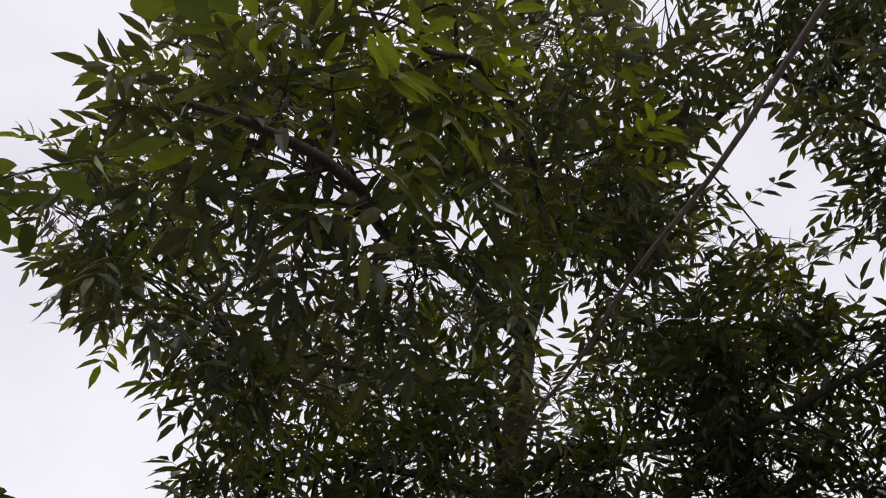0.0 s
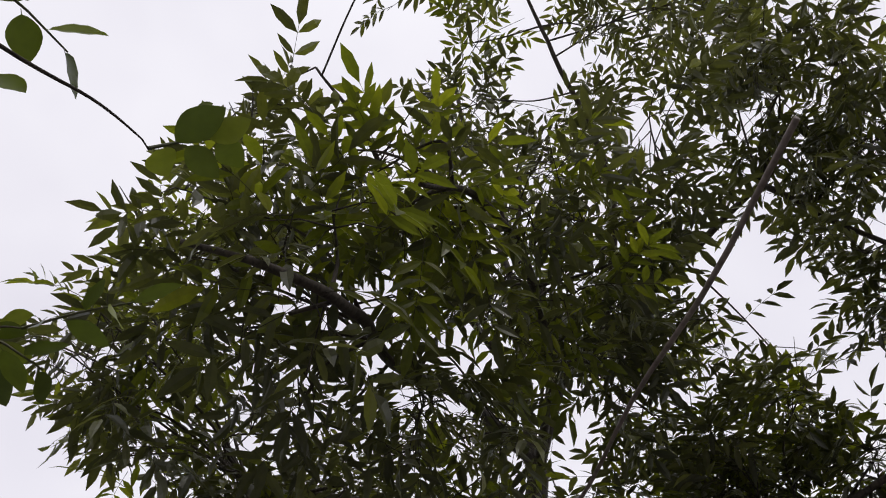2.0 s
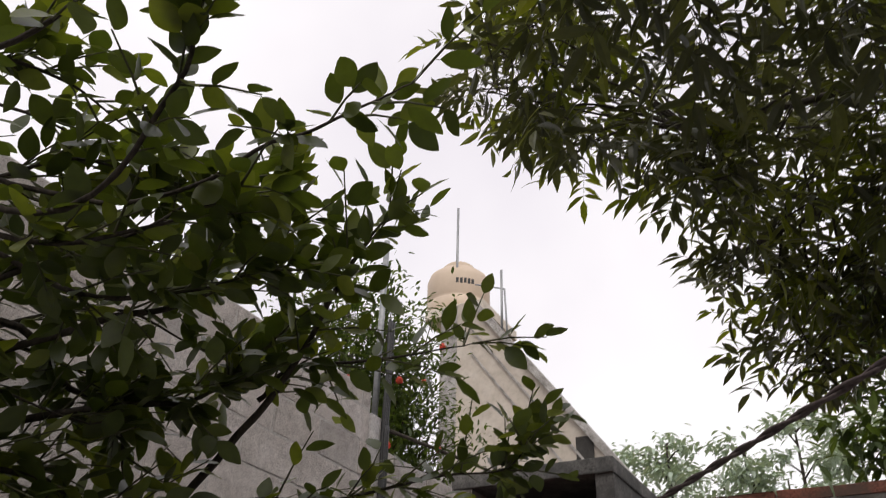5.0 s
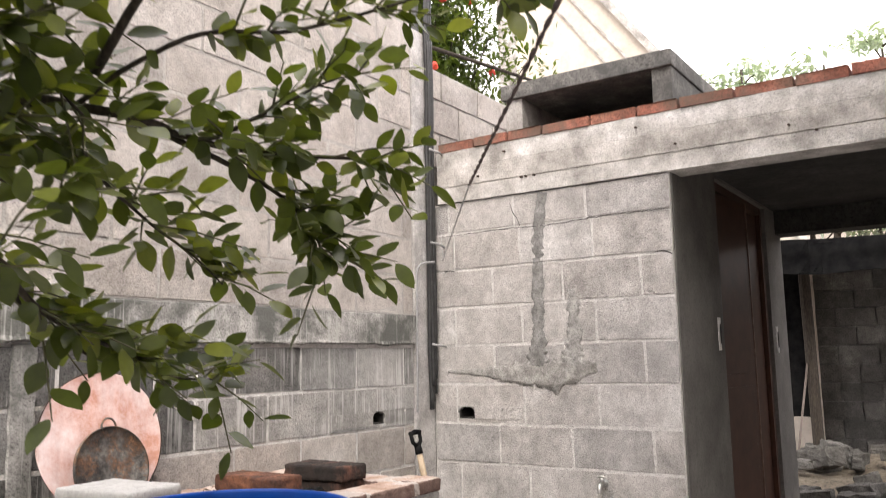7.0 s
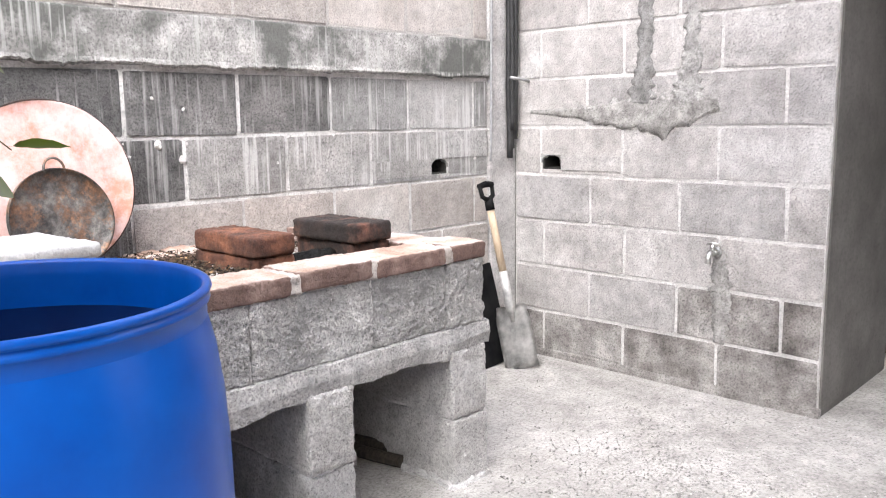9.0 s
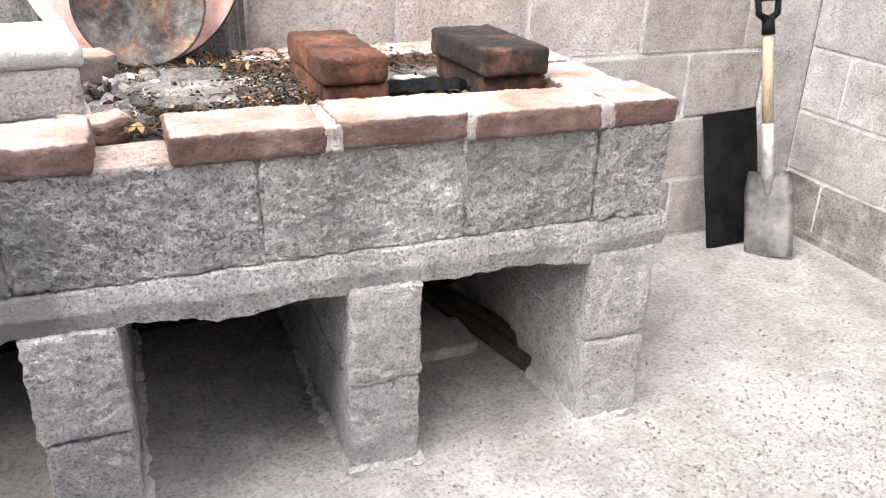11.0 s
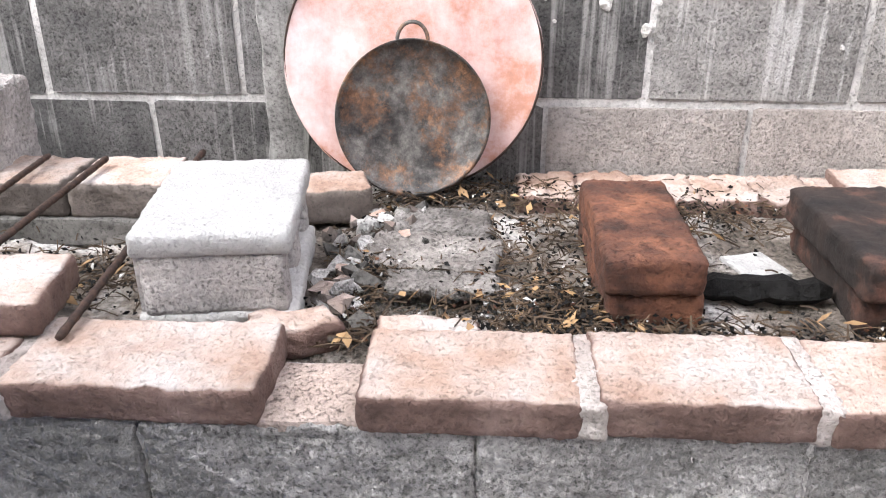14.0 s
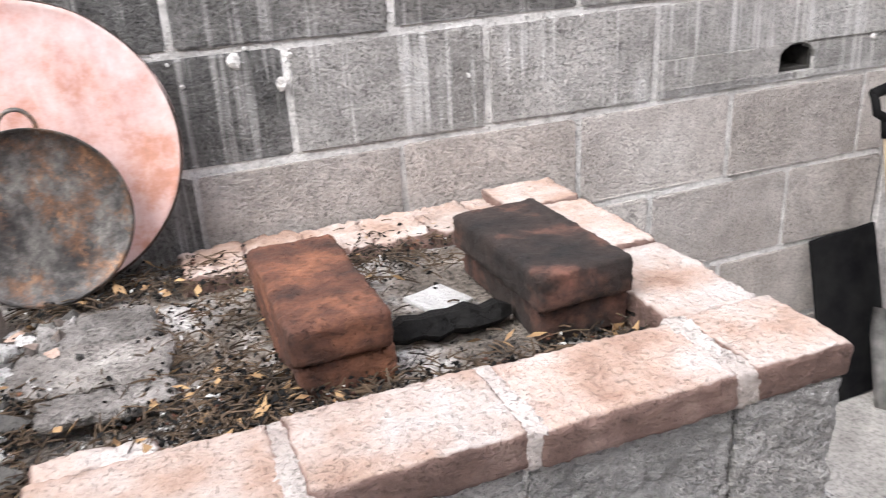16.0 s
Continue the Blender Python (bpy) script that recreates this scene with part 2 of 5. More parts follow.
M["flower"] = simple("red flower", (0.5, 0.03, 0.02), (0.65, 0.08, 0.04), 0.6)
M["straw"] = simple("dry straw", (0.016, 0.012, 0.009), (0.13, 0.085, 0.05), 0.85, 0, 20, 0.2)
M["dry_leaf"] = simple("fallen yellow leaf", (0.16, 0.085, 0.04), (0.44, 0.29, 0.14), 0.75, 0, 25, 0.2)

# copper-toned rusty disc with pale worn paint
m, nt, b = base("worn pink painted metal", 0.55, 0.0)
v = coords(nt)
c = ramp(nt, tex(nt, v, "noise", 6, 8, 0.72), [(0.30, (0.74, 0.67, 0.66)), (0.41, (0.68, 0.53, 0.51)), (0.51, (0.60, 0.39, 0.35)), (0.59, (0.50, 0.25, 0.18)), (0.72, (0.30, 0.18, 0.15))])
scr = ramp(nt, tex(nt, v, "noise", 8, 5, 0.7, stretch=(3, 3, 0.6)), [(0.35, (1.1, 1.1, 1.1)), (0.68, (0.86, 0.82, 0.82))])
nt.links.new(mixc(nt, 0.8, c, scr, "MULTIPLY"), b.inputs["Base Color"])
bump(nt, b, tex(nt, v, "noise", 30, 4), 0.12, 0.003)
M["pink"] = m
m, nt, b = base("burnt rusty steel", 0.6, 0.25)
v = coords(nt)
c = ramp(nt, tex(nt, v, "noise", 16, 10, 0.8), [(0.38, (0.016, 0.015, 0.015)), (0.48, (0.06, 0.056, 0.054)), (0.56, (0.125, 0.118, 0.11)), (0.66, (0.24, 0.225, 0.21))])
rust = ramp(nt, tex(nt, v, "noise", 24, 9, 0.8), [(0.40, (0.05, 0.032, 0.024)), (0.52, (0.17, 0.085, 0.045)), (0.62, (0.36, 0.19, 0.10))])
c = mixc(nt, ramp(nt, tex(nt, v, "noise", 13, 10, 0.8), [(0.49, (0, 0, 0)), (0.60, (0.85, 0.85, 0.85))]), c, rust)
nt.links.new(c, b.inputs["Base Color"])
bump(nt, b, tex(nt, v, "noise", 90, 4), 0.25, 0.003)
M["comal"] = m


def leaf_mat(name, dark, light, under, rough=0.42, thin=0.38):
    m, nt, b = base(name, rough)
    ge = nt.nodes.new("ShaderNodeNewGeometry")
    oi = nt.nodes.new("ShaderNodeObjectInfo")
    mth = nt.nodes.new("ShaderNodeMath")
    mth.operation = "ADD"
    nt.links.new(ge.outputs["Random Per Island"], mth.inputs[0])
    nt.links.new(oi.outputs["Random"], mth.inputs[1])
    fr = nt.nodes.new("ShaderNodeMath")
    fr.operation = "FRACT"
    nt.links.new(mth.outputs[0], fr.inputs[0])
    c = ramp(nt, fr.outputs[0], [(0.0, dark), (0.7, light), (1.0, under)])
    veins = ramp(nt, tex(nt, coords(nt), "noise", 60, 2), [(0.3, (0.8, 0.8, 0.8)), (0.7, (1.1, 1.1, 1.1))])
    c = mixc(nt, 0.7, c, veins, "MULTIPLY")
    nt.links.new(c, b.inputs["Base Color"])
    tr = nt.nodes.new("ShaderNodeBsdfTranslucent")
    nt.links.new(mixc(nt, 1.0, c, (1.6, 1.7, 0.4), "MULTIPLY"), tr.inputs["Color"])
    ms = nt.nodes.new("ShaderNodeMixShader")
    ms.inputs[0].default_value = thin
    nt.links.new(b.outputs[0], ms.inputs[1])
    nt.links.new(tr.outputs[0], ms.inputs[2])
    nt.links.new(ms.outputs[0], nt.nodes["Material Output"].inputs["Surface"])
    return m


M["ash_leaf"] = leaf_mat("ash leaf", (0.050, 0.052, 0.034), (0.084, 0.087, 0.048), (0.16, 0.165, 0.06), 0.32, 0.32)
M["ash_young"] = leaf_mat("young ash leaf", (0.075, 0.085, 0.022), (0.12, 0.135, 0.026), (0.19, 0.20, 0.032), 0.34, 0.5)
M["lemon_leaf"] = leaf_mat("lemon leaf", (0.050, 0.066, 0.021), (0.085, 0.106, 0.028), (0.18, 0.20, 0.042), 0.34, 0.36)
M["bush_leaf"] = leaf_mat("small bush leaf", (0.040, 0.062, 0.022), (0.07, 0.10, 0.034), (0.12, 0.155, 0.05), 0.5)
# distance haze is mixed into the leaf colour, so it is too pale
M["far_leaf"] = leaf_mat("far leaf with painted haze", (0.36, 0.43, 0.36), (0.42, 0.49, 0.42), (0.48, 0.54, 0.47), 0.8, 0.1)


# ---- building blocks ----
def finish(name, bm, mat, smooth=False):
    me = bpy.data.meshes.new(name)
    bm.to_mesh(me)
    bm.free()
    for mm in (mat if isinstance(mat, (list, tuple)) else [mat]):
        me.materials.append(mm)
    if smooth:
        me.polygons.foreach_set("use_smooth", [True] * len(me.polygons))
    return me


def part(name, bm, mat, parent=None, label="", smooth=False):
    me = bm if isinstance(bm, bpy.types.Mesh) else finish(name, bm, mat, smooth)
    ob = new(name, me)
    if parent:
        ob.parent = parent
    if label:
        ob["label"] = label
    return ob


def thing(name, label, category, at=(0, 0, 0), group="", kind=""):
    e = new(name)
    e.empty_display_size = 0.05
    e.location = at
    return tagged(e, label, category, group, kind)


def box(bm, x0, x1, y0, y1, z0, z1, bev=0.0, jit=0.0, cuts=0):
    """A box with worn edges (bev), an uneven surface (jit) and cuts to carry it."""
    t = bmesh.new()
    bmesh.ops.create_cube(t, size=1)
    bmesh.ops.scale(t, vec=(x1 - x0, y1 - y0, z1 - z0), verts=list(t.verts))
    bmesh.ops.translate(t, vec=((x0 + x1) / 2, (y0 + y1) / 2, (z0 + z1) / 2), verts=list(t.verts))
    if bev:
        bmesh.ops.bevel(t, geom=list(t.edges), offset=bev, segments=2, affect="EDGES", profile=0.6)
    if cuts:
        longest = max(x1 - x0, y1 - y0, z1 - z0)
        es = [e for e in t.edges if e.calc_length() > longest * 0.22]
        bmesh.ops.subdivide_edges(t, edges=es, cuts=cuts, use_grid_fill=True)
    if jit:
        for v in t.verts:
            v.co += noise.noise_vector(v.co * 9 + Vector((0.5, 3, 7))) * jit
    me = bpy.data.meshes.new("piece")
    t.to_mesh(me)
    t.free()
    bm.from_mesh(me)
    bpy.data.meshes.remove(me)
    return bm


def boxbm(*a, **k):
    return box(bmesh.new(), *a, **k)


def tube(bm, pts, radii, sides=6, closed=True):
    """A tapered tube through the points."""
    pts = [Vector(p) for p in pts]
    if not isinstance(radii, (list, tuple)):
        radii = [radii] * len(pts)
    rings, ref = [], None
    for i, p in enumerate(pts):
        d = (pts[min(i + 1, len(pts) - 1)] - pts[max(i - 1, 0)]).normalized()
        if ref is None:
            ref = d.orthogonal().normalized()
        ref = (ref - d * ref.dot(d)).normalized()
        s = d.cross(ref)
        rings.append([bm.verts.new(p + (ref * math.cos(a) + s * math.sin(a)) * radii[i])
                      for a in (2 * math.pi * k / sides for k in range(sides))])
    for a, b2 in zip(rings, rings[1:]):
        for k in range(sides):
            bm.faces.new((a[k], a[(k + 1) % sides], b2[(k + 1) % sides], b2[k]))
    if closed:
        bm.faces.new(rings[0][::-1])
        bm.faces.new(rings[-1])
    return bm


def lathe(bm, profile, sides=48, centre=(0, 0, 0)):
    """Turn (radius, height) pairs round the z axis."""
    c, rings = Vector(centre), []
    for r, z in profile:
        rings.append([bm.verts.new(c + Vector((r * math.cos(a), r * math.sin(a), z))) for a in (2 * math.pi * k / sides for k in range(sides))])
    for a, b2 in zip(rings, rings[1:]):
        for k in range(sides):
            bm.faces.new((a[k], a[(k + 1) % sides], b2[(k + 1) % sides], b2[k]))
    return bm


def curve_pts(ctrl, n=12):
    """Points on a smooth curve through the control points."""
    c = [Vector(p) for p in ctrl]
    c = [c[0] * 2 - c[1]] + c + [c[-1] * 2 - c[-2]]
    out = []
    for i in range(1, len(c) - 2):
        p0, p1, p2, p3 = c[i - 1:i + 3]
        for k in range(n):
            t = k / n
            out.append(0.5 * ((2 * p1) + (p2 - p0) * t + (2 * p0 - 5 * p1 + 4 * p2 - p3) * t * t + (3 * p1 - p0 - 3 * p2 + p3) * t ** 3))
    out.append(c[-2])
    return out


def split(rects, holes):
    """Cut rectangular holes (u0, u1, v0, v1) out of rectangles."""
    for h in holes:
        out = []
        for r in rects:
            u0, u1, v0, v1 = r
            a0, a1, b0, b1 = max(u0, h[0]), min(u1, h[1]), max(v0, h[2]), min(v1, h[3])
            if a0 >= a1 or b0 >= b1:
                out.append(r)
                continue
            for q in ((u0, u1, v0, b0), (u0, u1, b1, v1), (u0, a0, b0, b1), (a1, u1, b0, b1)):
                if q[1] - q[0] > 0.004 and q[3] - q[2] > 0.004:
                    out.append(q)
        rects = out
    return rects


# ---- ground ----
g = bmesh.new()
bmesh.ops.create_grid(g, x_segments=40, y_segments=40, size=300)
for v in g.verts:
    v.co.z = -0.03 + max(0, v.co.x - 14) * 0.16 * min(1, max(0, (v.co.x - 14) / 30))
tagged(part("ground", g, M["earth"]), "bare brown earth of the yard and rising hill", "ground", kind="structure")
g = bmesh.new()
bmesh.ops.create_grid(g, x_segments=60, y_segments=60, size=0.5)
for v in g.verts:
    v.co = Vector((-2.2 + v.co.x * 9.0, -2.5 + v.co.y * 5.1, 0))
    v.co.z = noise.noise(v.co * 1.3) * 0.006
floor = tagged(part("floor", g, M["floor"]), "worn pale concrete yard floor with grit", "floor", kind="structure")


# unseen plain walls added to close the yard and cut low skylight
for nm, q in (("wall_south", (-7.5, 0.3, -5.35, -5.2, -0.05, 3.3)), ("wall_west", (-7.5, -7.35, -5.2, 0.0, -0.05, 3.3))):
    tagged(part(nm, boxbm(*q), M["block_warm"]), "unseen plain grey block wall added to cut low skylight", "wall", kind="structure")


# ---- block walls ----
def tile_wall(courses, u0, u1, length, holes=()):
    """Rectangles of the blocks: courses are (v0, v1, first joint)."""
    out = []
    for v0, v1, first in courses:
        joints = [u0]
        k = math.floor((u0 - first) / length) + 1
        while first + k * length < u1 - 0.03:
            if first + k * length > u0 + 0.03:
                joints.append(first + k * length)
            k += 1
        joints.append(u1)
        out += [(a + 0.007, b - 0.007, v0 + 0.007, v1 - 0.007) for a, b in zip(joints, joints[1:])]
    return split(out, holes)


BLOCKS = []
for k in range(4):
    rr = random.Random(k)
    bb = boxbm(-0.5, 0.5, -0.5, 0.5, -0.5, 0.5)
    bmesh.ops.bevel(bb, geom=[e for e in bb.edges], offset=0.022, segments=1, affect="EDGES")
    for v in bb.verts:
        v.co.x += rr.uniform(-1, 1) * 0.008
        v.co.z += rr.uniform(-1, 1) * 0.016
        v.co.y += rr.uniform(-1, 1) * 0.06
    BLOCKS.append(bb)
BLOCK_MESH = {}


def block_piece(mat_key, parent, centre, size, turn=0.0, name="block"):
    k = random.randrange(4)
    key = (mat_key, k)
    if key not in BLOCK_MESH:
        BLOCK_MESH[key] = finish("block", BLOCKS[k].copy(), M[mat_key])
    o = part(name, BLOCK_MESH[key], None, parent)
    o.matrix_basis = Matrix.Translation(centre) @ Matrix.Rotation(turn, 4, "Z") @ Matrix.Diagonal((*size, 1))
    return o


def rough_patch(x0, x1, z0, z1):
    """A thin uneven skin of cement on the long wall."""
    t = bmesh.new()
    n = 24
    rows = []
    for i in range(n + 1):
        z = z0 + (z1 - z0) * i / n
        a = x0 + 0.012 * noise.noise(Vector((z * 14, 1, 0)))
        c = x1 + 0.012 * noise.noise(Vector((z * 14, 7, 0)))
        rows.append([t.verts.new((x, y, z)) for x, y in ((a, 0.006), (a + 0.008, -0.006), ((a + c) / 2, -0.008), (c - 0.008, -0.006), (c, 0.006))])
    for a, c in zip(rows, rows[1:]):
        for k in range(4):
            t.faces.new((a[k], a[k + 1], c[k + 1], c[k]))
    return t


def build_walls():
    rnd = random.Random(5)
    # long wall with a cast band at chest height
    hole_a = (-0.515, -0.415, 0.822, 0.885)
    wa = thing("wall_north", "grey concrete block boundary wall with lime streaks and a cast band", "wall", kind="structure")
    core = bmesh.new()
    for u0, u1, v0, v1 in split([(-7.5, -0.17, -0.05, 1.21), (-7.5, -0.17, 1.365, 3.09)], [hole_a]):
        box(core, u0, u1, 0.003, 0.14, v0, v1)
    part("mortar_core", core, M["mortar_lime"], wa)
    upper = bmesh.new()
    box(upper, -4.6, -0.17, 0.0015, 0.02, 1.365, 3.085)
    part("upper_mortar", upper, M["mortar_dull"], wa)
    # dark plates line the weep hole to paint its shade
    lin = bmesh.new()
    for q in ((-0.514, -0.507, 0.012, 0.12, 0.823, 0.884), (-0.423, -0.416, 0.012, 0.12, 0.823, 0.884), (-0.507, -0.423, 0.012, 0.12, 0.823, 0.829), (-0.507, -0.423, 0.012, 0.12, 0.878, 0.884), (-0.514, -0.416, 0.12, 0.138, 0.823, 0.884)):
        box(lin, *q)
    part("hole_lining", lin, M["hole"], wa, "wall hole with painted shade inside")
    pale = rough_patch(-2.285, -2.195, 0.64, 1.2)
    part("pale_strip", pale, M["band"], wa, "pale vertical cement strip")
    bandm = bmesh.new()
    box(bandm, -7.5, -0.17, -0.018, 0.15, 1.214, 1.362, 0.006, 0, 0)
    part("cast_band", bandm, M["band"], wa, "streaked cast concrete band with a ragged lower edge")
    # ragged drips of concrete under the band
    rag = bmesh.new()
    rows = []
    for i in range(520):
        x = -3.6 + 3.41 * i / 519
        lo = 1.212 - 0.020 * max(0, noise.noise(Vector((x * 6, 1, 0))) + 0.15) - 0.009 * abs(noise.noise(Vector((x * 31, 4, 0)))) - 0.005 * noise.noise(Vector((x * 90, 8, 0)))
        yo = -0.022 - 0.007 * noise.noise(Vector((x * 17, 3, 5)))
        rows.append([rag.verts.new(q) for q in ((x, 0.004, lo + 0.004), (x, yo + 0.006, lo), (x, yo, lo + 0.008), (x, yo + 0.002, 1.222), (x, -0.016, 1.232))])
    for a, c in zip(rows, rows[1:]):
        for k in range(4):
            rag.faces.new((a[k], a[k + 1], c[k + 1], c[k]))
    bmesh.ops.recalc_face_normals(rag, faces=list(rag.faces))
    part("ragged_edge", rag, M["band"], wa)
    low = [(0.2 * k, 0.2 * k + 0.2, (-0.26 if k % 2 else -0.455)) for k in range(6)]
    for u0, u1, v0, v1 in tile_wall(low, -4.6, -0.17, 0.3735, [hole_a]):
        far = u0 < -1.25
        key = ("block_lime" if u0 > -1.62 + rnd.uniform(-0.3, 0.3) else "block_damp") if v0 > 0.78 or (far and v0 > 0.35) else "block_warm"
        # wall blocks behind the stove base carry painted shade
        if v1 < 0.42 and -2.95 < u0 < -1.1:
            key = "shade_block"
        if v1 < 0.82 and -1.75 < u0 < -0.4 and v0 > 0.58:
            key = "block_warm"
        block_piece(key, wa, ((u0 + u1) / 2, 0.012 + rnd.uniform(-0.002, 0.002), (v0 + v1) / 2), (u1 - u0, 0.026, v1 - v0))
    high = [(1.365 + 0.2 * k, min(3.09, 1.565 + 0.2 * k), (-0.26 if k % 2 == 0 else -0.46)) for k in range(9)]
    for u0, u1, v0, v1 in tile_wall(high, -4.6, -0.17, 0.3735):
        block_piece("block_warm", wa, ((u0 + u1) / 2, 0.012 + rnd.uniform(-0.002, 0.002), (v0 + v1) / 2), (u1 - u0, 0.026, v1 - v0))
    for k in range(26):
        u, zz = -1.66 + rnd.gauss(0, 0.5), rnd.uniform(0.75, 1.15)
        if k == 0:
            u, zz = -1.660, 0.980
        if k == 1:
            u, zz = -1.584, 0.934
        dab = bmesh.new()
        s = rnd.uniform(0.010, 0.016) if k < 2 else rnd.uniform(0.003, 0.006)
        bmesh.ops.create_icosphere(dab, subdivisions=2, radius=s)
        for v in dab.verts:
            v.co += noise.noise_vector(v.co * 90 + Vector((k, 0, 0))) * s * 0.5
            v.co.y *= 0.6
        o = part("mortar_dab", dab, M["mortar"], wa)
        o.location = (u, -0.001, zz)
    # corner column and the lower stretch of wall behind the roof
    part("column", boxbm(-0.168, 0.005, -0.012, 0.15, -0.05, 2.95, 0.006), M["block"], wa, "rough cast concrete corner column")
    wx = thing("wall_roof_side", "pale rendered block wall beside the flat roof", "wall", kind="structure")
    part("wall_body", boxbm(0.012, 3.0, 0.0, 0.14, 0, 2.78, 0.004), M["cast"], wx)
    for u0, u1, v0, v1 in tile_wall([(2.2, 2.4, 0.1), (2.4, 2.6, 0.3), (2.6, 2.775, 0.12)], 0.012, 3.0, 0.4):
        block_piece("block_warm", wx, ((u0 + u1) / 2, -0.002, (v0 + v1) / 2), (u1 - u0, 0.012, v1 - v0))

    # wall with the tap
    hole_b = (-0.262, -0.158, 0.822, 0.885)
    wb = thing("wall_east", "grey hollow block wall with pale joints and cement smears", "wall", kind="structure")
    core = bmesh.new()
    for u0, u1, v0, v1 in split([(-1.345, -0.014, -0.05, 1.97)], [hole_b]):
        box(core, 0.003, 0.15, u0, u1, v0, v1)
    part("mortar_core", core, M["mortar"], wb)
    # same dark plates paint the shade in this wall's hole
    lin = bmesh.new()
    for q in ((0.012, 0.12, -0.261, -0.254, 0.823, 0.884), (0.012, 0.12, -0.166, -0.159, 0.823, 0.884), (0.012, 0.12, -0.254, -0.166, 0.823, 0.829), (0.012, 0.12, -0.254, -0.166, 0.878, 0.884), (0.12, 0.138, -0.261, -0.159, 0.823, 0.884)):
        box(lin, *q)
    part("hole_lining", lin, M["hole"], wb, "wall hole with painted shade inside")
    cs = [(0.2 * k, 0.2 * k + 0.2, (-0.39 if k % 2 else -0.556) - (0.02 if k < 4 else 0)) for k in range(9)] + [(1.8, 1.97, -0.525)]
    for u0, u1, v0, v1 in tile_wall(cs, -1.35, -0.016, 0.400, [hole_b]):
        key = "block_foot" if v0 < 0.15 or (v0 < 0.35 and u1 < -0.55) else "block"
        block_piece(key, wb, (0.012 + rnd.uniform(-0.002, 0.002), (u0 + u1) / 2, (v0 + v1) / 2), (u1 - u0, 0.026, v1 - v0), math.pi / 2)
    # rough foot of the wall
    ft = boxbm(-0.012, 0.02, -1.352, -0.1, -0.02, 0.035, 0.008, 0.012, 3)
    part("rough_foot", ft, M["block_foot"], wb)

    # rounded upper corners of the two weep holes
    for (u0, u1, v0, v1), wall, side in ((hole_a, wa, 0), (hole_b, wb, 1)):
        for s in (0, 1):
            cn = bmesh.new()
            cx, r = (u0, 0.048) if s == 0 else (u1, -0.048)
            arc = [(cx - r * 0.06, v1 + 0.003)] + [(cx + r - r * math.cos(a), v1 - 0.036 + 0.036 * math.sin(a)) for a in np.linspace(0, math.pi / 2, 7)]
            front = [cn.verts.new((0.0, u, z) if side else (u, 0.0, z)) for u, z in arc]
            back = [cn.verts.new((0.03, u, z) if side else (u, 0.03, z)) for u, z in arc]
            cn.faces.new(front)
            cn.faces.new(back[::-1])
            for i in range(len(arc)):
                j = (i + 1) % len(arc)
                cn.faces.new((front[i], back[i], back[j], front[j]))
            bmesh.ops.recalc_face_normals(cn, faces=list(cn.faces))
            part("hole_lip", cn, M["cement"], wall)
    # cement smears over chased pipes
    def smear(path, widths, name="cement_smear"):
        bm2 = bmesh.new()
        pts = curve_pts([(0, p[0], p[1]) for p in path], 26)
        n = len(pts)
        rows = []
        for i, p in enumerate(pts):
            d = (pts[min(i + 1, n - 1)] - pts[max(i - 1, 0)]).normalized()
            s = Vector((0, d.z, -d.y))
            t = i / (n - 1) * (len(widths) - 1)
            w = widths[int(t)] * (1 - t % 1) + widths[min(int(t) + 1, len(widths) - 1)] * (t % 1)
            row = []
            for k in (-1, -0.6, 0, 0.6, 1):
                j = 1.15 + 0.6 * noise.noise(Vector((i * 0.22, k * 3, p.y * 9))) + 0.16 * noise.noise(Vector((i * 0.6, k * 3, p.y * 30))) if abs(k) == 1 else 1
                row.append(bm2.verts.new(p + s * w * k * j + Vector((-0.0022 - 0.0016 * (1 - abs(k)) + 0.0012 * noise.noise(p * 60 + Vector((0, 0, k))), 0, 0))))
            rows.append(row)
        for a, c in zip(rows, rows[1:]):
            for k in range(4):
                bm2.faces.new((a[k], a[k + 1], c[k + 1], c[k]))
        r = bmesh.ops.extrude_face_region(bm2, geom=list(bm2.faces))
        for v in r["geom"]:
            if isinstance(v, bmesh.types.BMVert):
                v.co.x = 0.01
        bmesh.ops.recalc_face_normals(bm2, faces=list(bm2.faces))
        part(name, bm2, M["cement"], wb, "dark grey cement smear", True)
    smear([(-0.69, 1.96), (-0.66, 1.7), (-0.65, 1.4), (-0.645, 1.22), (-0.63, 1.09)], [0.026, 0.028, 0.027, 0.030, 0.058])
    smear([(-0.84, 1.46), (-0.84, 1.3), (-0.835, 1.18), (-0.82, 1.09)], [0.020, 0.030, 0.036, 0.055])
    smear([(-0.10, 1.065), (-0.3, 1.06), (-0.5, 1.05), (-0.72, 1.05), (-0.95, 1.085)], [0.006, 0.014, 0.045, 0.062, 0.026])
    smear([(-0.975, 0.52), (-0.985, 0.42), (-0.99, 0.3), (-0.985, 0.2)], [0.018, 0.035, 0.03, 0.016])
    # cracks along the top courses, drawn as dark tubes
    for k, path in enumerate((((-0.08, 1.79), (-0.45, 1.796), (-0.72, 1.79), (-1.0, 1.802), (-1.34, 1.80)), ((-0.505, 1.93), (-0.52, 1.88), (-0.545, 1.84), (-0.56, 1.80)), ((-0.09, 1.60), (-0.13, 1.598), (-0.155, 1.60)), ((-1.24, 1.60), (-1.30, 1.605), (-1.345, 1.59)), ((-0.08, 1.97), (-0.6, 1.968), (-1.34, 1.969)))):
        cr = bmesh.new()
